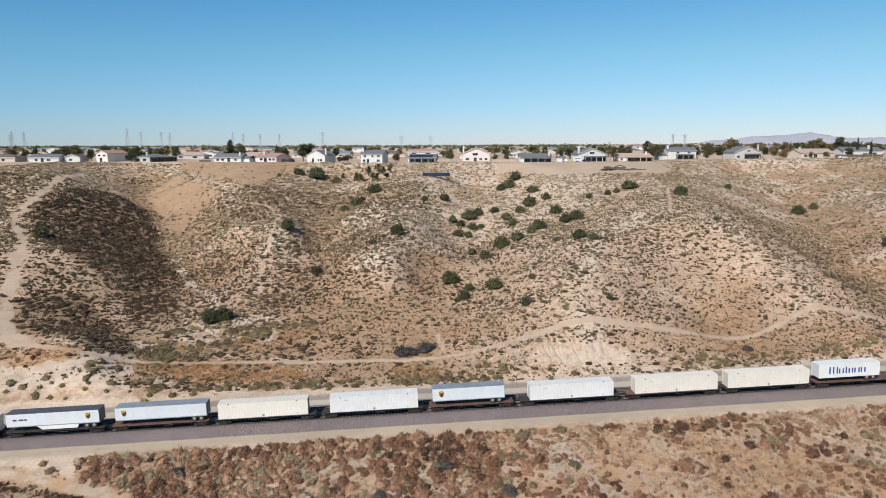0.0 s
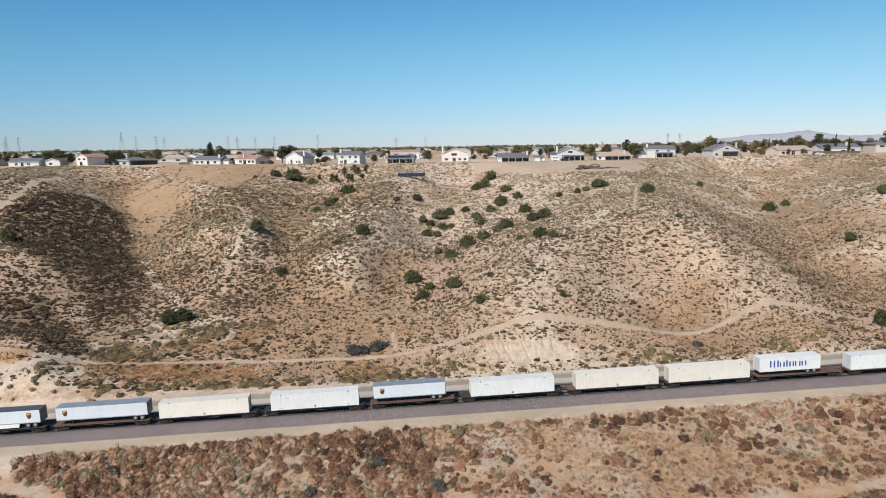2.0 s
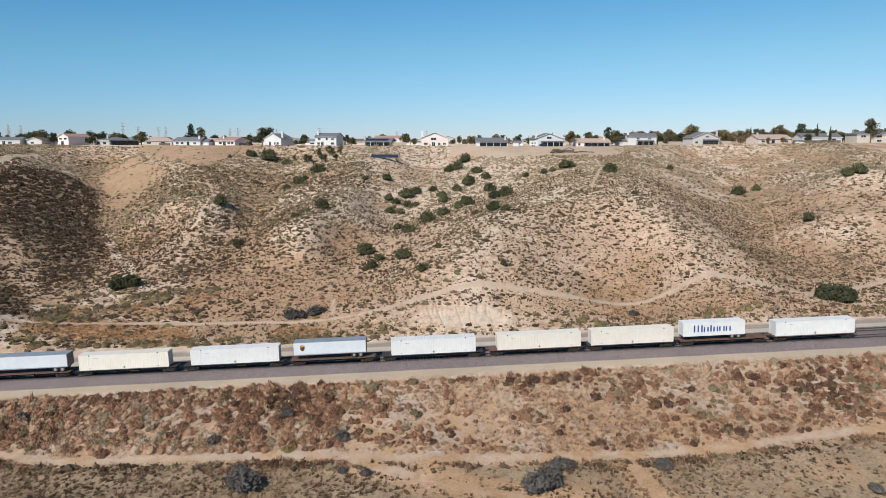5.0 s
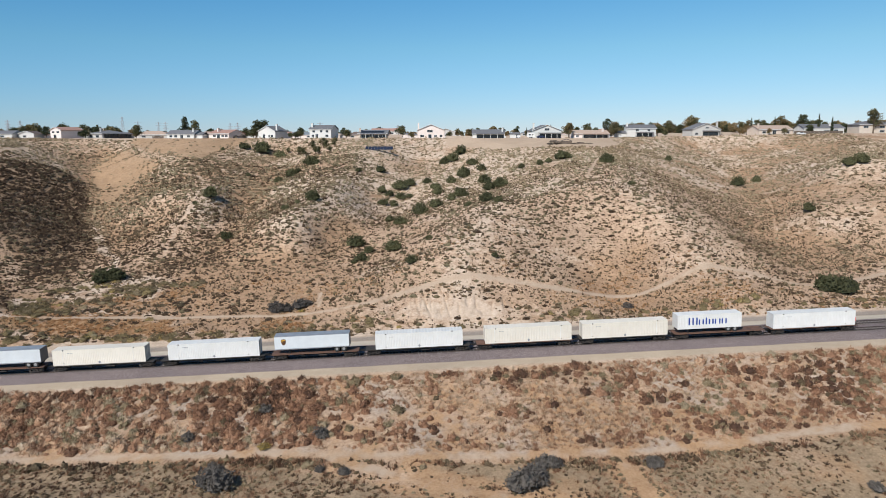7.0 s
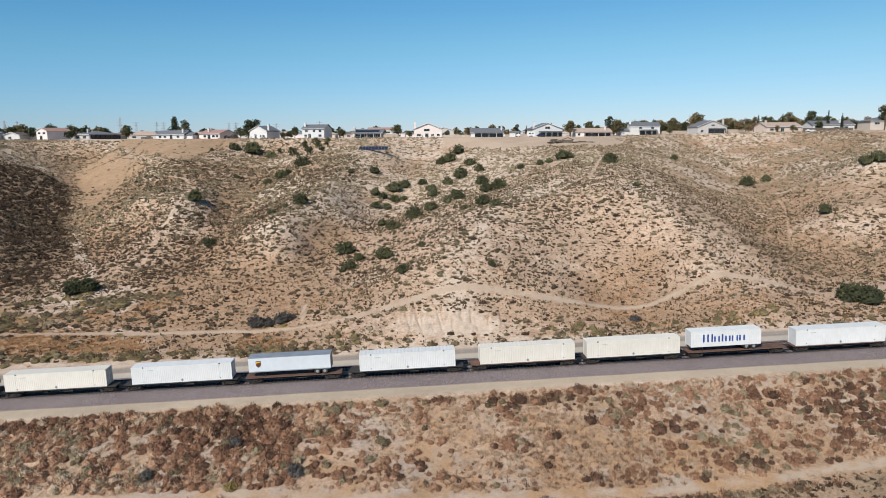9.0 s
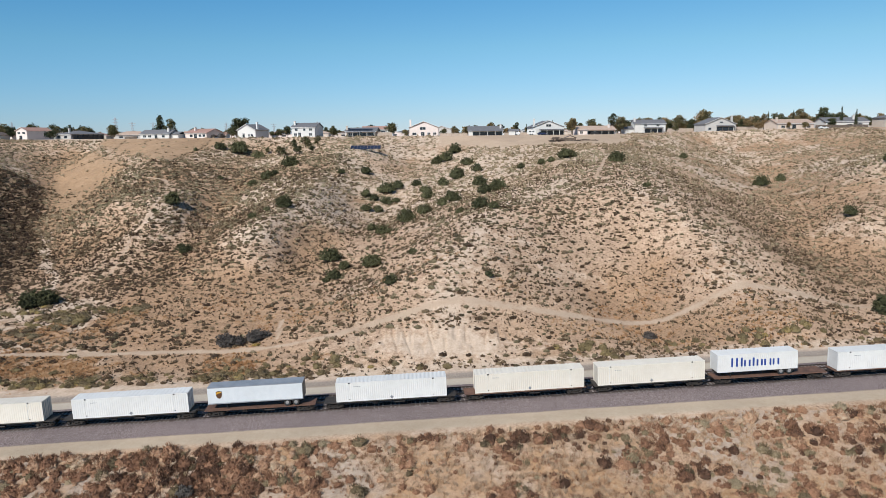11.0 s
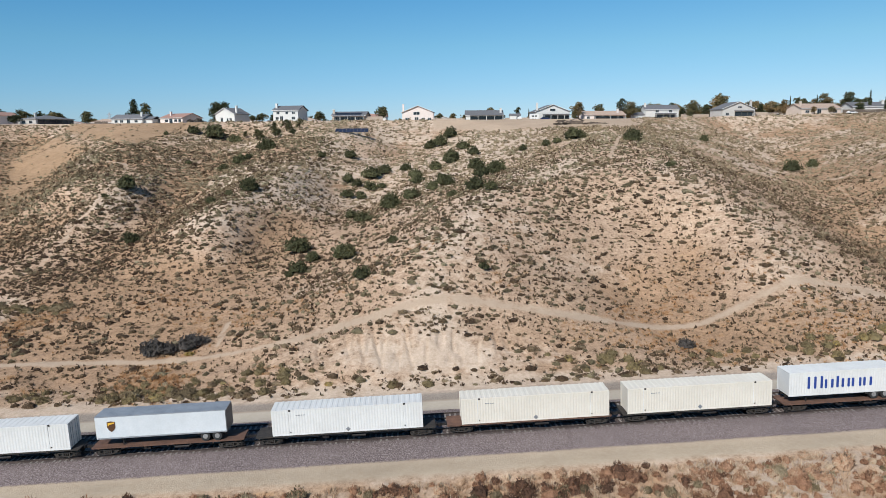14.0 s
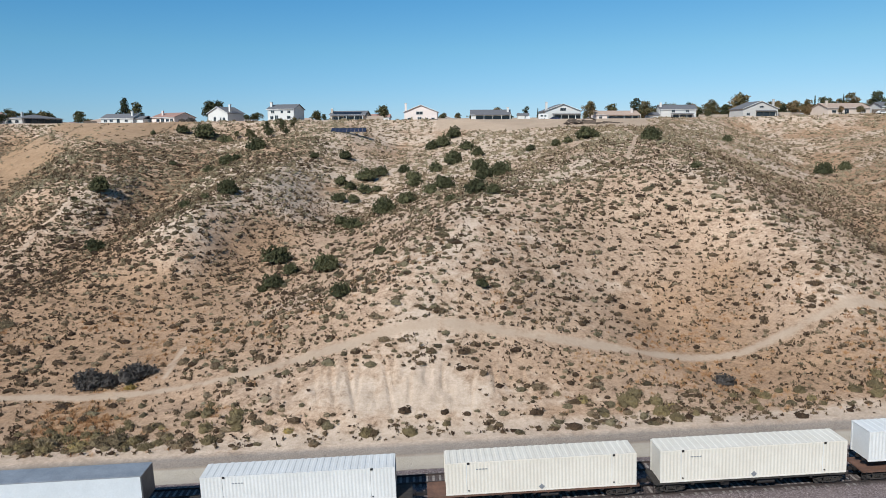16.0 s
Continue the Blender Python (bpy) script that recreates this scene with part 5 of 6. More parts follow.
# the array of solar panels on the slope
array = thing("solar_array", pose(-3.2, 332.0, float(ground(-3.2, 332)) + 0.2), "row of blue solar panels on a low frame", "solar panels")
for i in range(9):
    a = -6.4 + i * 1.42
    p = Solid()
    p.v = [(a, -0.7, 0.35), (a + 1.34, -0.7, 0.35), (a + 1.34, 0.9, 1.75), (a, 0.9, 1.75), (a, -0.74, 0.4), (a + 1.34, -0.74, 0.4), (a + 1.34, 0.86, 1.8), (a, 0.86, 1.8)]
    p.f = [[3, 2, 1, 0], [4, 5, 6, 7], [0, 1, 5, 4], [1, 2, 6, 5], [2, 3, 7, 6], [3, 0, 4, 7]]
    part("solar_panel", p, SOLAR, array)
    part("leg", Solid().bar((a + 0.1, -0.6, -0.6), (a + 0.1, -0.6, 0.4), 0.07), GALV, array)
    part("leg", Solid().bar((a + 0.1, 0.8, -0.6), (a + 0.1, 0.8, 1.7), 0.07), GALV, array)

# heaped lumber at the edge
heap = thing("lumber_pile", pose(76, 336.5, float(ground(83, 336.5)) - 0.3), "long heap of dark weathered planks round a slumped plank hut", "lumber pile")
pile = random.Random(9)
part("hut", Solid().box(5.6, 0.2, 0, 10.2, 3.2, 1.7), PLANK, heap)
part("hut_roof", gable(5.6, 10.2, 0.2, 3.2, 1.7, 2.6, False, 0.25), PLANK, heap)
for i in range(110):
    a = pile.uniform(-0.5, 5.2) if i < 64 else pile.uniform(10.6, 19.5)
    b, top = pile.uniform(-1.0, 2.4), (2.0 if i < 64 else 1.1) * (0.45 + 0.55 * math.sin(math.pi * (a + 1) / 6.6 if i < 64 else math.pi * (a - 10) / 10))
    t, half = pile.uniform(-0.6, 0.6), pile.uniform(0.5, 1.3)
    z = pile.uniform(0.1, 1.0) * top
    part("plank", Solid().bar((a - half * math.cos(t), b - half * math.sin(t), z + pile.uniform(-0.1, 0.2)), (a + half * math.cos(t), b + half * math.sin(t), z + pile.uniform(-0.1, 0.2)), pile.uniform(0.14, 0.3)), PLANK, heap)



# ---- lattice pylons and poles across the plain ----
def pylon(x, y, h, arms):
    t = thing("pylon", pose(x, y, MESA), "grey steel lattice power pylon far behind the town", "pylon", "pylons on the plain")
    body = Solid()
    b, c = h * 0.09, h * 0.018
    for sx in (-1, 1):
        for sy in (-1, 1):
            body.bar((sx * b, sy * b, 0), (sx * c, sy * c, h), 0.32)
    for i in range(7):
        z0, z1 = h * i / 7, h * (i + 1) / 7
        w0, w1 = b + (c - b) * i / 7, b + (c - b) * (i + 1) / 7
        for s in (-1, 1):
            body.bar((-w0, s * w0, z0), (w1, s * w1, z1), 0.25).bar((w0, s * w0, z0), (-w1, s * w1, z1), 0.25)
    part("lattice", body, GALV, t)
    for z, w in arms:
        part("cross_arm", Solid().bar((-w, 0, z * h), (w, 0, z * h), 0.5).bar((-w, 0, z * h), (0, 0, z * h + 2.2), 0.3).bar((w, 0, z * h), (0, 0, z * h + 2.2), 0.3), GALV, t)


TWIN = ((0.78, 7), (0.92, 9))
TALL = ((0.6, 6), (0.75, 7), (0.9, 6))
for x, y, h, arms in ((-905, 1500, 38, TALL), (-915, 1560, 38, TALL), (-690, 1560, 46, TALL), (-740, 1750, 40, TWIN), (-710, 1800, 40, TWIN), (-620, 1620, 36, TALL), (-560, 1900, 40, TALL), (-500, 1950, 38, TWIN), (-455, 1980, 38, TWIN), (-420, 1500, 32, TALL), (-330, 1950, 42, TWIN), (-100, 1700, 30, TALL), (-30, 1700, 30, TALL), (640, 2000, 36, TWIN), (690, 2050, 36, TWIN), (-1080, 1700, 36, TALL), (-1030, 1700, 34, TALL)):
    pylon(x, y, h, arms)


# ---- far hills ----
def far_hills():
    s = Solid()
    xs = np.linspace(1100, 4300, 90)
    top = np.interp(xs, [1100, 1500, 1750, 2000, 2230, 2400, 2700, 3000, 3300, 3700, 4300], [0, 14, 34, 48, 86, 60, 40, 46, 36, 30, 0])
    top = top + (rough(xs, xs * 0, 140, 41) - 0.5) * 46 * np.clip(top / 40, 0, 1)
    for k, (dy, f) in enumerate(((-450, 0.0), (-300, 0.18), (-150, 0.55), (0, 1.0), (250, 0.0))):
        wob = (rough(xs, xs * 0 + dy, 150, 43 + k) - 0.5) * 260 * (0 < f < 1)
        s.v += [(float(x), 4400 + dy + float(w), MESA - 3 + float(t) * f) for x, t, w in zip(xs, top, wob)]
    n = len(xs)
    s.f = [[r * n + i, r * n + i + 1, (r + 1) * n + i + 1, (r + 1) * n + i] for r in range(4) for i in range(n - 1)]
    me = s.mesh("far_hills", HAZY_ROCK)
    me.polygons.foreach_set("use_smooth", np.ones(len(me.polygons), bool))
    tagged(new("backdrop", me), "hazy grey-violet desert hills on the horizon", "hills", kind="structure")


far_hills()

# ---- plants ----
dice = np.random.default_rng(12)


def mound(sides, flat, seed, size=0.8):
    """The dense heart of a plant: a lumpy dome, or a plain peak for one far off."""
    g = np.random.default_rng(seed + 900)
    rings, low, size = [], size < 0, abs(size)
    for r, z in ((1.0, -0.08), (0.86, 0.42)):
        a = (np.arange(sides) + g.uniform(-0.3, 0.3, sides)) * 2 * math.pi / sides
        k = r * size * g.uniform(0.8, 1.15, sides)
        rings.append(np.stack([k * np.cos(a), k * np.sin(a), flat * size * (z + g.uniform(-0.08, 0.14, sides))], -1))
    if low:
        rings[0][:, 2], rings[1] = -0.08 * flat, rings[0] * 0
    top = np.array((g.uniform(-0.2, 0.2), g.uniform(-0.2, 0.2), flat * size * 0.95))
    tri = []
    for i in range(sides):
        j = (i + 1) % sides
        lo, hi = rings
        tri += [(lo[i], lo[j], top)] if low else [(lo[i], lo[j], hi[j]), (lo[i], hi[j], hi[i]), (hi[i], hi[j], top)]
    return np.array(tri)


def tuft(n, flat, leaf, seed, droop=0.0, hollow=0.45, heart=0):
    """n leaf blades on a low dome of radius 1: corners as an array of triangles."""
    g = np.random.default_rng(seed)
    d = g.normal(size=(n, 3))
    d[:, 2] = np.abs(d[:, 2])
    d /= np.linalg.norm(d, axis=1)[:, None]
    lump = 1 + 0.3 * np.sin(d[:, 0] * 5 + seed) * np.cos(d[:, 1] * 4 + seed * 2)
    r = (hollow + (1 - hollow) * np.sqrt(g.random(n))) * lump
    c = d * r[:, None] * (1, 1, flat)
    a = g.normal(size=(n, 3)) + d * 0.6
    a /= np.linalg.norm(a, axis=1)[:, None]
    b = np.cross(a, g.normal(size=(n, 3)))
    b /= np.linalg.norm(b, axis=1)[:, None] + 1e-9
    size = leaf * g.uniform(0.6, 1.4, n)[:, None]
    a, b = a * size * 1.3, b * size * 0.75
    tri = np.stack([c - b - a * 0.4, c + b - a * 0.4, c + a], 1)
    tri[:, :, 2] = np.maximum(tri[:, :, 2], -0.05)
    return np.concatenate([tri, mound(abs(heart), flat, seed, 0.8 if heart > 0 else -0.95)]) if heart else tri


def broom(n, flat, seed):
    """A rounded bush of thin twigs, fanning from its foot to an uneven domed crown."""
    g = np.random.default_rng(seed)
    d = g.normal(size=(n, 3))
    d[:, 2] = np.abs(d[:, 2]) + 0.1
    d /= np.linalg.norm(d, axis=1)[:, None]
    lump = 1 + 0.22 * np.sin(d[:, 0] * 5 + seed) * np.cos(d[:, 1] * 4 + 2 * seed)
    tip = d * (g.uniform(0.82, 1.08, n) * lump)[:, None] * (1, 1, flat) + (0, 0, 0.08)
    foot = tip * g.uniform(0.7, 0.85, n)[:, None] - (0, 0, 0.06) + g.normal(0, 0.06, (n, 3))
    side = np.cross(tip - foot, g.normal(size=(n, 3)))
    side *= 0.075 * g.uniform(0.6, 1.5, n)[:, None] / (np.linalg.norm(side, axis=1)[:, None] + 1e-9)
    tri = np.stack([foot - side, foot + side, tip], 1)
    tri[:, :, 2] = np.maximum(tri[:, :, 2], -0.05)
    return np.concatenate([tri, mound(8, flat, seed, 0.84)])


def straw(n, seed):
    """A tuft of thin grass stalks leaning out from one root."""
    g = np.random.default_rng(seed)
    a, out = g.uniform(0, 2 * math.pi, n), g.uniform(0.1, 1.0, n)
    tip = np.stack([out * np.cos(a), out * np.sin(a), 0.9 - 0.45 * out + g.uniform(-0.1, 0.2, n)], -1)
    foot = tip * (0.45, 0.45, 0) - (0, 0, 0.05)
    side = np.cross(tip - foot, g.normal(size=(n, 3)))
    side *= 0.06 * g.uniform(0.7, 1.4, n)[:, None] / (np.linalg.norm(side, axis=1)[:, None] + 1e-9)
    return np.stack([foot - side, foot + side, tip], 1)


SLOPE_Y, SLOPE_X = np.gradient(levelled(HEIGHTS, 1), 2.0)


def contour(x, y):
    """The level direction across the slope at each place."""
    i, j = np.clip(((x - GRID_X[0]) / 2).astype(int), 0, len(GRID_X) - 1), np.clip(((y - GRID_Y[0]) / 2).astype(int), 0, len(GRID_Y) - 1)
    d = np.stack([SLOPE_Y[j, i], -SLOPE_X[j, i]], -1) + (1e-3, 0)
    return d / np.linalg.norm(d, axis=1)[:, None]


def spread_plants(name, xs, ys, radii, tall, tints, forms, material, label, category, sink=0.08, stretch=None):
    """Many plants as one mesh of leaf blades, each standing on the ground; stretch draws them out along the slope."""
    if len(xs) == 0:
        return None
    zs = land(xs, ys)
    which = dice.integers(0, len(forms), len(xs))
    spin = dice.uniform(0, 2 * math.pi, len(xs))
    corners, tint = [], []
    for k, form in enumerate(forms):
        m = which == k
        if not m.any():
            continue
        c, s = np.cos(spin[m]), np.sin(spin[m])
        p = form.reshape(-1, 3)
        x = (p[None, :, 0] * c[:, None] - p[None, :, 1] * s[:, None]) * radii[m][:, None]
        y = (p[None, :, 0] * s[:, None] + p[None, :, 1] * c[:, None]) * radii[m][:, None]
        if stretch is not None:
            d = contour(xs[m], ys[m])
            far = (x * d[:, :1] + y * d[:, 1:]) * (stretch[m][:, None] - 1)
            x, y = x + far * d[:, :1], y + far * d[:, 1:]
        x, y = x + xs[m][:, None], y + ys[m][:, None]
        z = p[None, :, 2] * (radii[m] * tall[m])[:, None] + zs[m][:, None] - sink * radii[m][:, None]
        corners.append(np.stack([x, y, z], -1).reshape(-1, 3))
        tint.append(np.repeat(tints[m], len(p)))
    co, tint = np.concatenate(corners), np.concatenate(tint)
    ob = new(name, blades(name, co, tint, material))
    return tagged(ob, label, category, kind="stuff")


def blades(name, co, tint, material):
    n = len(co) // 3
    me = bpy.data.meshes.new(name)
    me.vertices.add(len(co))
    me.vertices.foreach_set("co", np.ascontiguousarray(co, dtype=np.float32).ravel())
    me.loops.add(len(co))
    me.loops.foreach_set("vertex_index", np.arange(len(co), dtype=np.int32))
    me.polygons.add(n)
    me.polygons.foreach_set("loop_start", np.arange(n, dtype=np.int32) * 3)
    me.update()
    me.attributes.new("tint", "FLOAT", "POINT").data.foreach_set("value", np.ascontiguousarray(tint, dtype=np.float32))
    me.materials.append(material)
    return me


def scatter(n, x0, x1, y0, y1):
    return dice.uniform(x0, x1, n), dice.uniform(y0, y1, n)


SMALL = [tuft(5, 0.95, 0.3, k, hollow=0.7, heart=4) for k in range(6)]
MEDIUM = [tuft(14, 0.95, 0.18, 20 + k, hollow=0.75, heart=6) for k in range(6)]
ROUNDED = [broom(80, 0.95, 40 + k) for k in range(7)]
SPIKY = [straw(22, 60 + k) for k in range(5)]


def bare(x, y):
    """Where nothing grows: trails, roads, ballast, cut banks, the graded edge."""
    c = cover(x, y)
    v = y - rail_y(x)
    cut = 1.25 * np.exp(-(((x - 30) / 14) ** 4) - ((y - 151.5) / 3.8) ** 4) + np.exp(-(((x + 88) / 15) ** 2) - ((y - 147) / 5) ** 2)
    fan = within(x, y, FAN, 8) * (1 - np.exp(-(((x + 149) / 11) ** 2) - ((y - 370) / 12) ** 2))
    scraped = within(x, y, GRADED, 8)
    return (c[:, 0] > 0.45) | (dice.random(len(x)) < scraped * 0.96) | (dice.random(len(x)) < 0.95 * within(x, y, FORE_PAD, 3)) | ((v > -9.5) & (v < 13)) | (dice.random(len(x)) < cut * 0.9) | (dice.random(len(x)) < fan * 0.9)


def hillside():
    x, y = scatter(112000, -212, 236, 142, 388)
    v = y - rail_y(x)
    n1, n2 = rough(x, y, 22, 51), rough(x, y, 5, 53)
    lift = bulge(x, y)
    thick = 0.64 + 0.5 * (n1 - 0.5) + 0.9 * (n2 - 0.5) + 0.16 * lift
    west = np.clip((2 - x) / 25, 0, 1) * (y < 320)
    hollow = np.exp(-(((x - 72) / 13) ** 2) - ((y - 178) / 12) ** 2) + np.exp(-(((x + 32) / 22) ** 2) - ((y - 184) / 12) ** 2) + np.exp(-(((x + 78) / 12) ** 2) - ((y - 222) / 12) ** 2)
    sway = (rough(x, y, 12, 57) - 0.5) * 14
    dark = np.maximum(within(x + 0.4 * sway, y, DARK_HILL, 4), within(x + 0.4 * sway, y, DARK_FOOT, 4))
    grassy = np.exp(-(((y - 151) / 5) ** 2)) * (x < 10) + 0.5 * np.exp(-(((x + 40) / 40) ** 2) - ((y - 170) / 8) ** 2)
    east = np.maximum(np.exp(-(((x - 118 - 0.4 * (y - 250)) / 16) ** 2)) * (y > 185) * (y < 310), 1.5 * np.exp(-((away(x, y, [(98, 190), (104, 225), (106, 245), (116, 285)]) / 9) ** 2)))
    thick = np.clip(thick - 0.75 * grassy - 0.15 * east - 0.3 * hollow - 0.1 * np.clip((y - 345) / 15, 0, 1) + 0.06 * west, 0.05, 0.9) + 0.45 * dark
    thick = thick + 0.25 * np.exp(-(((x + 82) / 24) ** 2) - ((y - 285) / 42) ** 2) + 0.4 * np.exp(-(((x - 68) / 22) ** 2) - ((y - 200) / 13) ** 2) + 0.22 * west * (y > 185) - 0.4 * np.exp(-(((x - 85) / 28) ** 2) - ((y - 157) / 7) ** 2) - 0.12 * np.clip((y - 225) / 30, 0, 1) * (x > -40)
    flat = np.exp(-(((y - 164) / 22) ** 2)) * np.clip((12 - x) / 15, 0, 1) * np.clip((x + 105) / 10, 0, 1) * (1 - dark)
    thick = thick * (1 - flat) + flat * np.clip(0.3 + 3.0 * (rough(x, y, 8, 58) - 0.5), 0.05, 0.85)
    thick = thick * (0.79 + np.where(x > 0, 0.2, 0.35) * np.clip((y - 215) / 40, 0, 1)) + 0.4 * np.exp(-(((x + 149) / 11) ** 2) - ((y - 370) / 12) ** 2)
    keep = (dice.random(len(x)) < thick) & ~bare(x, y) & (v > 13) & (y < rim(x) + 2)
    x, y, dark, west, lift, hollow = x[keep], y[keep], dark[keep], west[keep], lift[keep], hollow[keep]
    r = np.minimum(np.exp(dice.normal(-0.85, 0.38, len(x))), 0.85) * (1 + 0.2 * dark + 0.1 * west) * (1 - 0.3 * np.clip(hollow, 0, 1)) * (1 - 0.3 * np.exp(-(((x - 85) / 28) ** 2) - ((y - 157) / 7) ** 2))
    # darker leaf tints on the west hill carry part of its shade
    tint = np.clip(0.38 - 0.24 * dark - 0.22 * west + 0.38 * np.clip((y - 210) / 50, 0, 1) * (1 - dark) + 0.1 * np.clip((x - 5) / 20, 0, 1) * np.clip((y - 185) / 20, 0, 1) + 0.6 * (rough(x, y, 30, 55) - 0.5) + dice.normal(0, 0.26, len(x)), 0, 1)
    green = dice.random(len(x)) < np.clip(0.3 - 0.1 * np.clip((y - 225) / 60, 0, 1) + 0.5 * lift - 0.3 * hollow + 1.2 * (rough(x, y, 25, 59) - 0.5) - 0.1 * dark - 0.2 * np.clip((x - 85) / 20, 0, 1), 0.05, 0.95)
    near = y < 215
    for m, forms, name in ((near, MEDIUM, "hillside_scrub"), (~near, SMALL, "upper_hillside_scrub")):
        for kind_, mat, label in ((~green, SCRUB, "low brown desert scrub scattered over the slope"), (green, GREYGREEN, "low grey-green desert scrub along the spurs")):
            k = m & kind_
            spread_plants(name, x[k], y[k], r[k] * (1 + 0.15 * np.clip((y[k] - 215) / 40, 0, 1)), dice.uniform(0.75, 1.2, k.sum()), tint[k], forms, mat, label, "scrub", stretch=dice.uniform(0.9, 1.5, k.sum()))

    for ditch in DITCHES:
        at = np.sort(dice.uniform(0, len(ditch) - 1.001, 130))
        spot = np.array([np.array(ditch[int(a)]) + (a - int(a)) * (np.array(ditch[int(a) + 1]) - np.array(ditch[int(a)])) for a in at]) + dice.normal(0, 0.25, (130, 2))
        spread_plants("ditch_scrub", spot[:, 0], spot[:, 1], dice.uniform(0.2, 0.42, 130), dice.uniform(0.7, 1.1, 130), dice.uniform(0.1, 0.5, 130), SMALL, SCRUB, "dark dry scrub grown along a drainage ditch", "scrub")


def weeds():
    """Small dry tufts between the shrubs on the nearer slopes."""
    x, y = scatter(90000, -120, 150, 142, 262)
    v = y - rail_y(x)
    keep = (dice.random(len(x)) < (0.15 + 1.0 * (rough(x, y, 11, 65) - 0.25)) * (1 - 0.4 * np.exp(-(((y - 164) / 22) ** 2)) * (x < 8))) & ~bare(x, y) & (v > 13)
    x, y = x[keep], y[keep]
    spread_plants("small_weeds", x, y, dice.uniform(0.12, 0.3, len(x)), dice.uniform(0.8, 1.4, len(x)), np.clip(dice.normal(0.35, 0.25, len(x)), 0, 1), [tuft(5, 1.0, 0.7, 80 + k, hollow=0.3) for k in range(5)], SCRUB, "small dry weeds between the shrubs", "weeds")


def grasses():
    x, y = scatter(90000, -130, 160, 138, 205)
    v = y - rail_y(x)
    belt = np.exp(-(((y - 150 - 2 * (x < -20)) / 6) ** 2)) * (x < 14) * 1.3 + 0.6 * np.exp(-(((x + 40) / 40) ** 2) - ((y - 172) / 9) ** 2) + 0.3 * np.exp(-(((x - 95) / 30) ** 2) - ((y - 157) / 7) ** 2) + 0.2 * np.exp(-(((x - 60) / 30) ** 2) - ((y - 170) / 12) ** 2)
    keep = (dice.random(len(x)) < belt * np.clip(6.0 * (rough(x, y, 12, 61) - 0.46), 0, 1.2)) & ~bare(x, y) & (v > 13)
    x, y = x[keep], y[keep]
    spread_plants("dry_grass", x, y, dice.uniform(0.35, 0.8, len(x)), dice.uniform(0.5, 0.9, len(x)), np.clip(0.5 + 1.4 * (rough(x, y, 6, 64) - 0.5) + dice.normal(0, 0.2, len(x)), 0, 1), SPIKY[:3], ORANGE, "dry orange-tan grass along the slope's foot", "grass")
    x, y = scatter(5200, -84, 14, 142, 186)
    v = y - rail_y(x)
    clump = np.clip(3.2 * (rough(x, y, 9, 58) - 0.44), 0, 1) * np.where(y > 156, np.clip((-28 - x) / 12, 0, 1) * np.clip((186 - y) / 10, 0, 1), np.exp(-(((v - 15.5) / 2.5) ** 2)) + 0.5 * np.clip((-40 - x) / 15, 0, 1))
    keep = (dice.random(len(x)) < clump) & (v > 14) & ~bare(x, y) & (within(x, y, DARK_FOOT, 4) < 0.5)
    x, y = x[keep], y[keep]
    olive = dice.random(len(x)) < 0.55
    for m, mat, label in ((olive, RABBIT, "olive shrubs on the sandy flat at the slope's foot"), (~olive, SAGE, "grey-brown shrubs on the sandy flat at the slope's foot")):
        spread_plants("foot_shrubs", x[m], y[m], np.exp(dice.normal(-0.35, 0.32, m.sum())), dice.uniform(0.7, 1.0, m.sum()), np.clip(dice.normal(0.42, 0.22, m.sum()), 0, 0.86), ROUNDED, mat, label, "brush", stretch=dice.uniform(1.0, 1.4, m.sum()))
    x, y = scatter(2400, -120, 190, 138, 172)
    v = y - rail_y(x)
    belt = np.exp(-(((v - 17.5) / 3.0) ** 2)) * (0.3 + rough(x, y, 8, 63)) * np.where(np.abs(x - 31) < 15, 0.25, 1)
    keep = (dice.random(len(x)) < belt) & (v > 13.6) & (away(x, y, TRAIL) > 2.5)
    x, y = x[keep], y[keep]
    spread_plants("rabbitbrush", x, y, dice.uniform(0.5, 1.15, len(x)), dice.uniform(0.8, 1.1, len(x)), np.clip(dice.normal(0.4, 0.22, len(x)), 0, 0.86), ROUNDED, RABBIT, "olive and yellow rabbitbrush beside the service road", "brush")


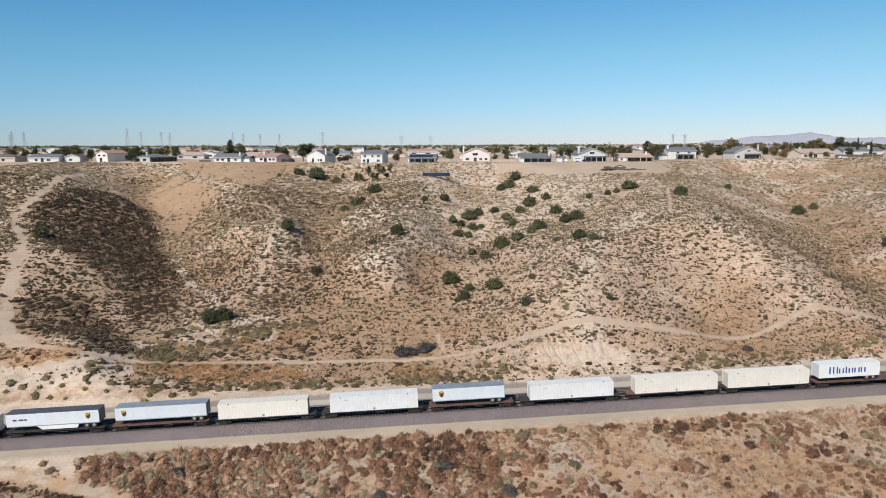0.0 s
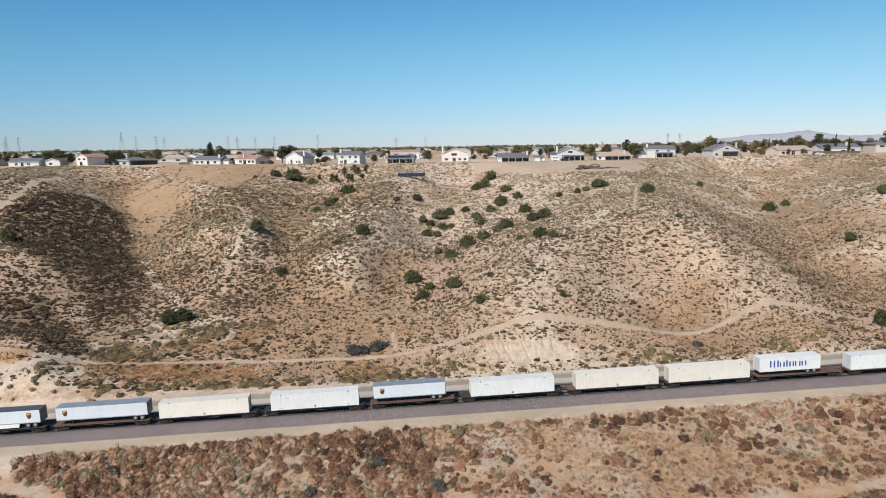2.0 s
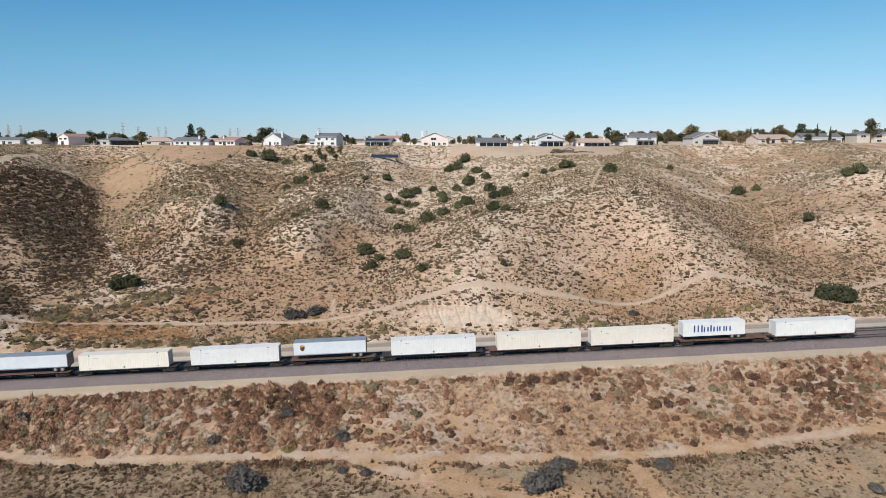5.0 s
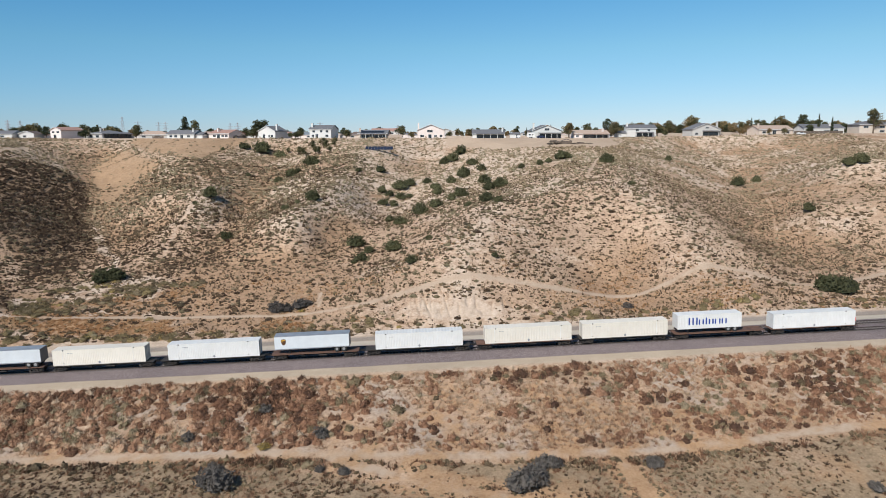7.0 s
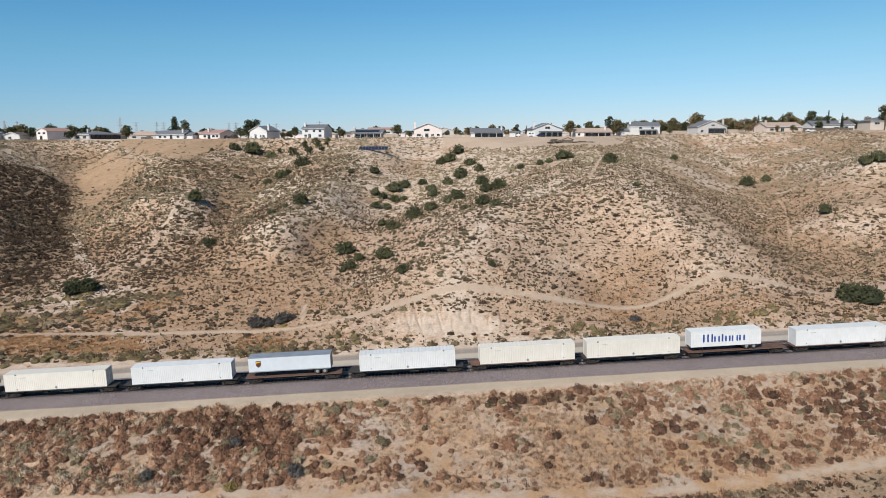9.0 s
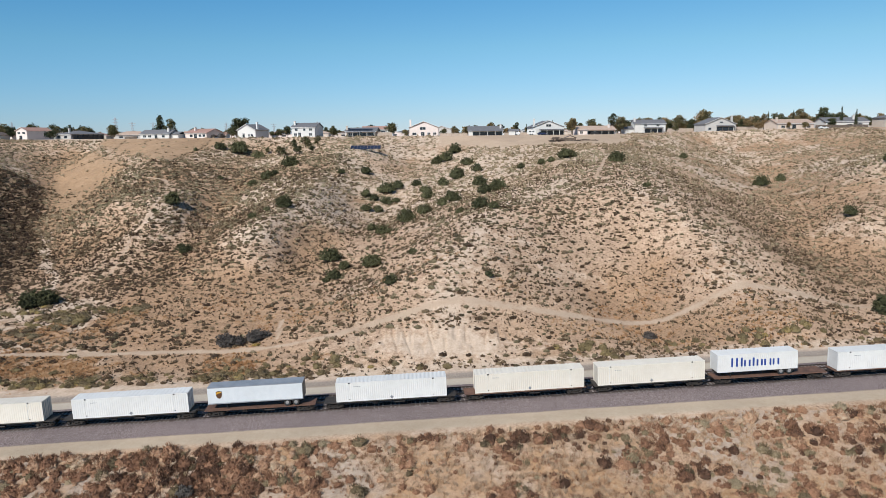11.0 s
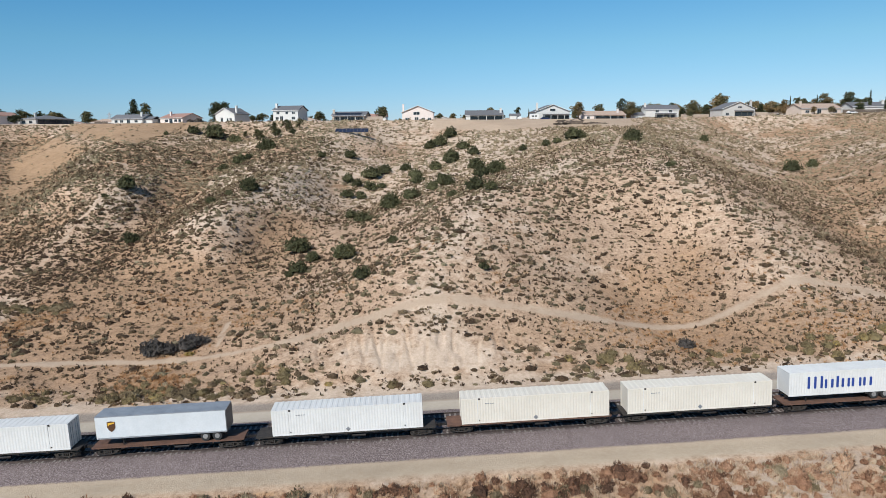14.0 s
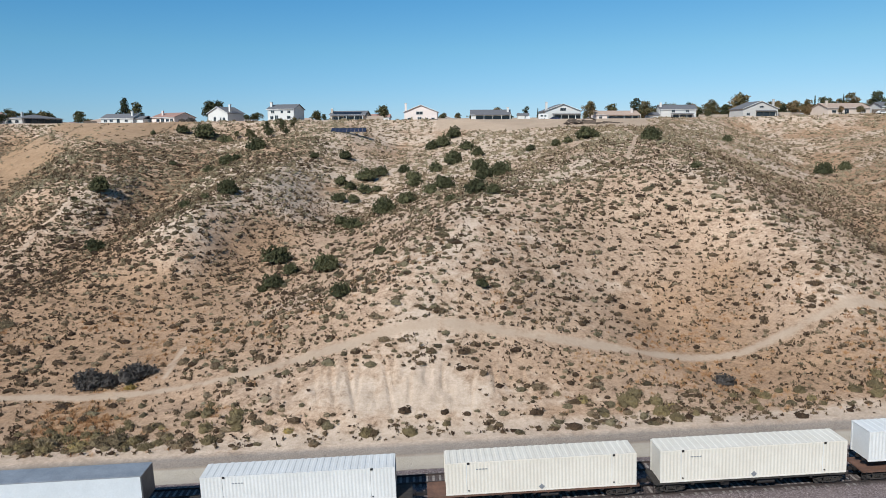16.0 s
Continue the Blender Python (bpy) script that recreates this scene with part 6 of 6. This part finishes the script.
def foreground():
    x, y = scatter(44000, -84, 150, 96, 142)
    v = y - rail_y(x)
    n1, n2 = rough(x, y, 13, 71), rough(x, y, 4.5, 73)
    bank = np.clip((-v - 9.3) / 0.8, 0, 1) * np.clip(away(x, y, FORE_TRAIL) / 1.3 - 0.7, 0, 1)
    below = np.interp(x, [p[0] for p in FORE_TRAIL], [p[1] for p in FORE_TRAIL])
    west, east = np.clip((26 - x) / 24, 0, 1), np.clip((x - 66) / 14, 0, 1)
    brow = np.exp(-(((v + 11) / 1.8) ** 2))
    thick = 0.18 + 0.13 * west + 0.07 * np.clip(-x / 25, 0, 1) + 0.27 * east + 0.25 * brow + 0.7 * (n1 - 0.5) + 0.9 * (n2 - 0.5)
    meadow = np.exp(-(((x - 50) / 13) ** 2) - ((y - 108) / 6) ** 2)
    keep = (dice.random(len(x)) < np.clip(thick - 0.25 * meadow, 0.02, 0.8) * bank) & (y > below) & ~bare(x, y)
    x, y, west, east, meadow = x[keep], y[keep], west[keep], east[keep], meadow[keep]
    r = np.minimum(np.exp(dice.normal(-0.45, 0.42, len(x))) * (0.74 + 0.26 * west), 1.3)
    t = np.clip(0.52 - 0.04 * west - 0.1 * east + 1.2 * (rough(x, y, 10, 75) - 0.5) + dice.normal(0, 0.22, len(x)), 0, 1)
    grey = dice.random(len(x)) < 0.12 + 1.0 * np.clip(rough(x, y, 8, 79) - 0.52, 0, 1)
    for m, mat, name, label in ((~grey, DRY, "dry_bank_brush", "rust-brown dry brush covering the bank below the railway"), (grey, SAGE, "grey_bank_brush", "grey-green brush among the dry bank brush")):
        spread_plants(name, x[m], y[m], r[m], dice.uniform(0.85, 1.3, m.sum()), t[m] if mat is DRY else np.clip(t[m] + 0.15, 0, 1), ROUNDED, mat, label, "brush")
    x, y = scatter(52000, -84, 150, 96, 132)
    v = y - rail_y(x)
    below = np.interp(x, [p[0] for p in FORE_TRAIL], [p[1] for p in FORE_TRAIL])
    keep = (v < -9.6) & (y > below) & ~bare(x, y) & (dice.random(len(x)) < 0.24 + 1.3 * (rough(x, y, 8, 77) - 0.45) + 0.4 * np.exp(-(((x - 50) / 18) ** 2)))
    x, y = x[keep], y[keep]
    rusty = dice.random(len(x)) < np.clip(0.3 + 1.6 * (rough(x, y, 12, 81) - 0.5), 0.05, 0.85)
    for m, mat, label in ((~rusty, GRASS, "short straw-coloured grass on the bank"), (rusty, DRY, "short russet stubble on the bank")):
        spread_plants("bank_stubble", x[m], y[m], dice.uniform(0.3, 0.85, m.sum()), dice.uniform(0.6, 1.1, m.sum()), np.clip(dice.normal(0.68, 0.22, m.sum()), 0, 1), SPIKY[:4], mat, label, "brush")


def river_flat():
    """Low dry scrub and matted stalks below the lower trail."""
    x, y = scatter(64000, -84, 150, 74, 116)
    below = np.interp(x, [p[0] for p in FORE_TRAIL], [p[1] for p in FORE_TRAIL])
    keep = (y < below - 1.3) & ~bare(x, y) & (dice.random(len(x)) < np.clip(0.5 + 1.5 * (rough(x, y, 6, 93) - 0.5) + 0.4 * np.exp(-(((y - below + 2.4) / 1.0) ** 2)) * (rough(x, y, 9, 95) > 0.45), 0.02, 1))
    x, y = x[keep], y[keep]
    verge = np.exp(-(((y - np.interp(x, [p[0] for p in FORE_TRAIL], [p[1] for p in FORE_TRAIL]) + 2.4) / 1.0) ** 2))
    tint = np.clip(0.35 + 1.0 * (rough(x, y, 7, 97) - 0.5) + dice.normal(0, 0.2, len(x)), 0, 1)
    which_ = dice.random(len(x))
    for m, mat, forms, size, label in ((which_ < 0.4, SCRUB, SMALL, 0.7, "low brown scrub on the river flat"), ((which_ >= 0.4) & (which_ < 0.55), SAGE, SMALL, 0.8, "low grey scrub on the river flat"), (which_ >= 0.55, DRY, SPIKY, 1.1, "matted dry stalks on the river flat")):
        spread_plants("river_flat_scrub", x[m], y[m], size * np.exp(dice.normal(-0.95, 0.35, m.sum())) * (1 + 0.7 * verge[m]), dice.uniform(0.6, 1.0, m.sum()), tint[m], forms, mat, label, "scrub")


hillside()
weeds()
grasses()
foreground()
river_flat()


def bush(x, y, r, name, material, label, category, group, seed, tall=0.85, tint=0.45):
    """One large bush: a short forked stem under a crown of several leafy lobes."""
    g = np.random.default_rng(seed)
    z = float(land(np.array([x]), np.array([y]))[0])
    r = r * 1.35
    b = thing(name, pose(x, y, z), label, category, group)
    stem = Solid()
    lobes, shades = [], []
    n = max(3, int(3 + r * 1.3))
    for i in range(n):
        a, d = g.uniform(0, 2 * math.pi), r * g.uniform(0.05, 0.42)
        c = np.array((d * math.cos(a), d * math.sin(a), r * tall * g.uniform(0.2, 0.55)))
        stem.cone((0, 0, -0.2), tuple(c), 0.09 * r**0.5, 0.04 * r**0.5, 5)
        tri = tuft(150, 0.9, 0.135, seed * 31 + i, hollow=0.7, heart=6).reshape(-1, 3)
        size = r * g.uniform(0.45, 0.65)
        lobe = tri * (size, size, size * tall * 1.25) + c * (1, 1, 0.75)
        lobes.append(lobe)
        shades.append(np.full(len(lobe), np.clip(tint + g.normal(0, 0.12), 0, 1)))
    co = np.concatenate(lobes)
    co[:, 2] = np.maximum(co[:, 2] - 0.12 * r, -0.25)
    part("stem", stem, BARK, b)
    part("crown", blades("crown", co, np.concatenate(shades), material), material, b)
    return b


HIGH_JUNIPERS = [(-71, 351, 2.2), (-62.5, 349.5, 3.6), (-51.8, 342.5, 2.2), (-29.4, 306.5, 2.9), (-36.3, 296, 2.3), (-34, 299.5, 1.4), (-41.2, 292.5, 1.8), (-56.2, 303, 1.2), (-79, 341.5, 1.1), (-7.6, 293, 1.4), (0.5, 301, 2.0), (26.5, 328.5, 2.3), (30.4, 331, 2.6), (34.4, 341, 2.8), (39.2, 312, 2.2), (42.6, 292.5, 2.1), (34.9, 287, 2.6), (30, 278, 2.0)]
GULLY_JUNIPERS = [(2, 207.5, 2.4), (3.8, 191.5, 1.1), (5.9, 192, 1.7), (7.5, 198, 1.5), (10.6, 278.5, 2.7), (13.9, 283, 2.0), (3.6, 273.5, 1.9), (6.8, 271, 1.7), (10.9, 267.5, 1.7), (14.3, 268, 1.3), (5.3, 260, 1.7), (9.3, 259.5, 1.6), (20.8, 284, 1.8), (24.2, 270.5, 1.9), (25.3, 259, 1.8), (19.8, 237, 2.5), (25, 237.5, 2.1), (9.9, 235.5, 1.4), (13.9, 227, 1.9), (14.5, 195, 2.2), (21, 172.5, 1.4), (42, 266, 2.3), (43.4, 248.5, 2.3), (47.3, 250.5, 2.5), (30.5, 243, 1.7), (34, 245.5, 2.3), (35.2, 219.5, 1.2), (40.8, 209, 2.0), (43.8, 204, 1.4), (24.2, 190, 1.1), (40.8, 170, 0.8)]
SPUR_JUNIPERS = [(-56.9, 256, 2.5), (-40.3, 221.5, 1.9), (-60.2, 250, 0.9), (-19.6, 231, 0.9), (-15.5, 233.5, 2.3), (-22.8, 227, 1.2), (57.2, 276.5, 1.4), (63.9, 276.5, 1.6), (67.3, 276, 1.4), (71.9, 278.5, 2.3), (75.2, 280, 2.0), (84.9, 251.5, 2.3), (85, 218.5, 1.0), (120.2, 299.5, 1.6), (145.1, 289.5, 2.7), (157.4, 301, 2.1), (141.6, 223, 1.7), (166.8, 248, 2.1), (169.7, 246.5, 2.4), (-135.9, 236.5, 2.5)]
for k, (x, y, r) in enumerate(HIGH_JUNIPERS + GULLY_JUNIPERS + SPUR_JUNIPERS):
    bush(x, y, r, "juniper_bush", JUNIPER, "dark green juniper bush on the dry slope", "bush", "junipers on the slope", 100 + k, 1.12, 0.3 + 0.35 * ((k * 7) % 5) / 5)
for k, (x, y, r) in enumerate([(-62.3, 185.5, 2.8), (-59.2, 186, 2.8), (118.4, 165.5, 2.8), (121.2, 165, 3.0), (124, 166, 2.0)]):
    bush(x, y, r, "large_bush", JUNIPER, "large dense dark green bush at the slope's foot", "bush", "large bushes at the slope's foot", 300 + k, 0.95, 0.3)
for k, (x, y, r) in enumerate([(-9.7, 159.5, 2.1), (-7.1, 159.6, 1.5), (-4.4, 160.4, 1.9), (-2.6, 162, 1.0), (70, 157.7, 1.2)]):
    bush(x, y, r, "bare_bush", GREYBRUSH, "dark grey leafless bush beside the trail", "bush", "leafless bushes", 330 + k, 0.9, 0.4)
for k, (x, y, r) in enumerate([(-2.4, 93, 2.3), (-3, 96.3, 1.3), (41.8, 93, 2.6), (39.6, 92.5, 1.8), (43.5, 97, 1.6), (45.1, 97, 1.2), (59.5, 97, 1.3), (15.7, 96, 0.9), (11.8, 96.5, 0.8), (10.7, 105, 1.4), (-10.3, 105, 1.1), (88, 92.5, 1.1), (-44, 110.5, 1.3), (0.5, 111.5, 1.2)]):
    bush(x, y, r, "grey_bush", GREYBRUSH, "grey twiggy bush on the river flat", "bush", "grey bushes below the railway", 360 + k, 0.9, 0.8)
for k, (x, y, r) in enumerate([(-87.5, 392, 1.5), (-84, 392.5, 1.9)]):
    bush(x, y, r, "garden_bush", GREYBRUSH, "dark leafless bush beside a stucco house", "bush", "bushes at the mesa's edge", 340 + k, 0.9, 0.5)
bush(2.6, 102.5, 0.9, "yellow_bush", RABBIT, "yellow-flowered bush beside the lower trail", "bush", "", 390, 0.9, 1.0)
bush(-3.5, 157.8, 0.6, "yellow_bush", RABBIT, "small yellow bush beside the trail", "bush", "", 391, 0.8, 1.0)


def tree(x, y, high, wide, seed, label, tint, form="round", leaves=110):
    """Trunk, limbs and a crown of leafy lobes with gaps between them; round, slim as a cypress, or a cone."""
    g = np.random.default_rng(seed)
    z = float(land(np.array([x]), np.array([y]))[0])
    t = thing("tree", pose(x, y, z), label, "tree")
    trunk = Solid().cone((0, 0, -0.3), (0, 0, high * 0.55), 0.05 * high**0.8, 0.02 * high**0.8, 7)
    lobes, shades = [], []
    n = {"slim": 7, "cone": 14, "round": 10}[form]
    for i in range(n):
        f = (i + 0.5) / n
        a = g.uniform(0, 2 * math.pi)
        if form == "slim":
            d, up, size, tall = 0, 0.1 + 0.8 * f, wide * (0.85 - 0.6 * f), high * 0.15
        elif form == "cone":
            d, up, size, tall = wide * g.uniform(0.3, 0.6) * (1.1 - f), 0.15 + 0.72 * f, wide * (0.55 - 0.32 * f), high * 0.12
        else:
            d, up, size = wide * g.uniform(0.15, 0.62) * math.sin(math.pi * (0.2 + 0.75 * f)), 0.28 + 0.54 * f, wide * g.uniform(0.3, 0.5)
            tall = size * 0.85
        c = np.array((d * math.cos(a), d * math.sin(a), high * up))
        trunk.cone((0, 0, high * g.uniform(0.15, 0.4)), tuple(c), 0.02 * high**0.8, 0.008 * high**0.8, 5)
        tri = tuft(leaves, 1.0, 0.24 * (60 / leaves) ** 0.5, seed * 13 + i, hollow=0.4).reshape(-1, 3) * (size, size, tall)
        low = tri.copy()
        low[:, 2] *= -0.6
        lobe = np.concatenate([tri, low[: len(low) // 2 // 3 * 3]]) + c
        lobes.append(lobe)
        shades.append(np.full(len(lobe), np.clip(tint + g.normal(0, 0.12), 0, 1)))
    part("trunk", trunk, BARK, t)
    part("crown", blades("crown", np.concatenate(lobes), np.concatenate(shades), GREEN), GREEN, t)


ROUND, PINE, CYPRESS, GOLDEN = "round-crowned green garden tree", "tall dark conifer behind the houses", "slender dark cypress beside a house", "garden tree turning yellow-brown"
GREY_TREE, BROWN = "grey-green garden tree behind a house", "broad garden tree with rusty brown leaves"
WEST = [(-123, 412, 13, 5.0, PINE, 0.12, "cone"), (-117, 413, 11, 4.6, GREY_TREE, 0.5), (-79, 402, 10.5, 5.4, ROUND, 0.35), (-75, 404, 11, 4.0, ROUND, 0.4), (-26, 384, 4.5, 3.2, ROUND, 0.55), (3, 386, 6.5, 4.4, GREY_TREE, 0.5), (-52, 386, 3.6, 3.2, ROUND, 0.4), (-56, 384, 3.0, 2.4, ROUND, 0.3), (-174.5, 398, 4.4, 3.8, ROUND, 0.15), (-205, 415, 7, 4, ROUND, 0.2), (-240, 420, 8, 4, PINE, 0.15, "cone"), (29, 398, 4, 2.5, ROUND, 0.5), (36, 402, 4, 2.5, GOLDEN, 0.7)]
MIDDLE = [(54, 415, 7, 4.0, ROUND, 0.65), (66.7, 405, 7.5, 2.6, ROUND, 0.3), (72, 405, 6, 0.7, CYPRESS, 0.1, "slim"), (87, 416, 8, 0.7, CYPRESS, 0.1, "slim"), (94.5, 396, 9.2, 4.4, GOLDEN, 0.78), (98.5, 412, 7.5, 3.4, GOLDEN, 0.75), (109, 421, 9, 4.5, ROUND, 0.5), (121.5, 428, 12.5, 4.0, PINE, 0.25), (124, 418, 9.5, 4.5, GOLDEN, 0.72), (133, 428, 6.5, 4.5, ROUND, 0.55), (148.8, 432, 9.5, 3.0, PINE, 0.25), (157.2, 424, 9.5, 4.6, ROUND, 0.6), (150.5, 408, 3.6, 2.4, GREY_TREE, 0.5)]
EAST = [(163.3, 422, 7.5, 3.6, ROUND, 0.3), (168.6, 418, 11.5, 7.2, BROWN, 0.88), (188.6, 418, 6.5, 3, ROUND, 0.35), (188, 405, 7.0, 4.6, GOLDEN, 0.72), (196, 408, 5.5, 3, BROWN, 0.95), (200, 412, 9.5, 1.0, CYPRESS, 0.1, "slim"), (202, 409, 9.0, 4.2, ROUND, 0.62), (209, 416, 9, 3.5, ROUND, 0.5), (215, 416, 10, 1.0, CYPRESS, 0.12, "slim"), (219.5, 418, 11.5, 4.6, GOLDEN, 0.68), (233.7, 422, 12, 5, PINE, 0.2), (230, 408, 6.5, 4.5, ROUND, 0.25), (232.9, 402, 11, 1.3, CYPRESS, 0.08, "slim"), (238.2, 398, 9, 1.3, CYPRESS, 0.08, "slim"), (244, 425, 9, 4, ROUND, 0.3)]
EDGE = [(240.8, 406, 5, 3, ROUND, 0.2), (227, 400, 5, 3.4, ROUND, 0.3), (199.7, 387, 3.6, 2.2, BROWN, 0.9), (207.7, 387, 3.4, 2.4, ROUND, 0.65), (259, 395, 14, 6.5, ROUND, 0.55), (187, 393, 3.6, 3.4, BROWN, 0.9)]
for k, (x, y, h, w, label, tint, *form) in enumerate(WEST + MIDDLE + EAST + EDGE):
    tree(x, y, h, w, 500 + k, label, tint, *form)
for k, (x, y, h, w) in enumerate([(-41, 336, 4.6, 2.0), (-38.5, 332, 4.2, 2.0), (-36, 343, 5.4, 2.2), (-31.5, 345, 5.2, 2.4), (-28.7, 339, 4.6, 1.8), (-25.2, 341, 5.0, 2.1), (-30.5, 328, 4.2, 1.9), (-49, 348, 3.2, 1.5), (-33, 333, 4.0, 1.8), (-26.5, 334, 2.2, 1.7)]):
    tree(x, y, h, w, 560 + k, "small grey-green tree planted on the upper slope", 0.5)
for k in range(110):
    x = town.uniform(125, 340) if k % 6 else town.uniform(-330, -150)
    y = town.uniform(428, 472)
    tree(x, y, town.uniform(5.5, 9.5), town.uniform(3.5, 6.0), 1000 + k, (ROUND, GOLDEN, ROUND, GOLDEN)[k % 4], town.uniform(0.25, 0.6) if k % 2 == 0 else town.uniform(0.65, 0.9))
for k in range(190):
    y = 500 + 480 * town.random() ** 1.4
    x = town.uniform(-0.72, 0.72) * y + 20
    tree(x, y, town.uniform(4.5, 8.5), town.uniform(3, 5.5), 600 + k, ROUND if k % 3 else GOLDEN, town.uniform(0.1, 0.8) if k % 3 else 0.85, leaves=45)
x, y = scatter(5200, -1900, 2300, 900, 3600)
keep = (np.abs(x - 20) < 0.75 * y) & (rough(x, y, 180, 91) > 0.4)
spread_plants("far_trees", x[keep], y[keep], dice.uniform(3, 6, keep.sum()), dice.uniform(0.9, 1.5, keep.sum()), dice.uniform(0.1, 0.7, keep.sum()), SMALL, GREEN, "belt of distant trees across the plain", "trees", 0.0)
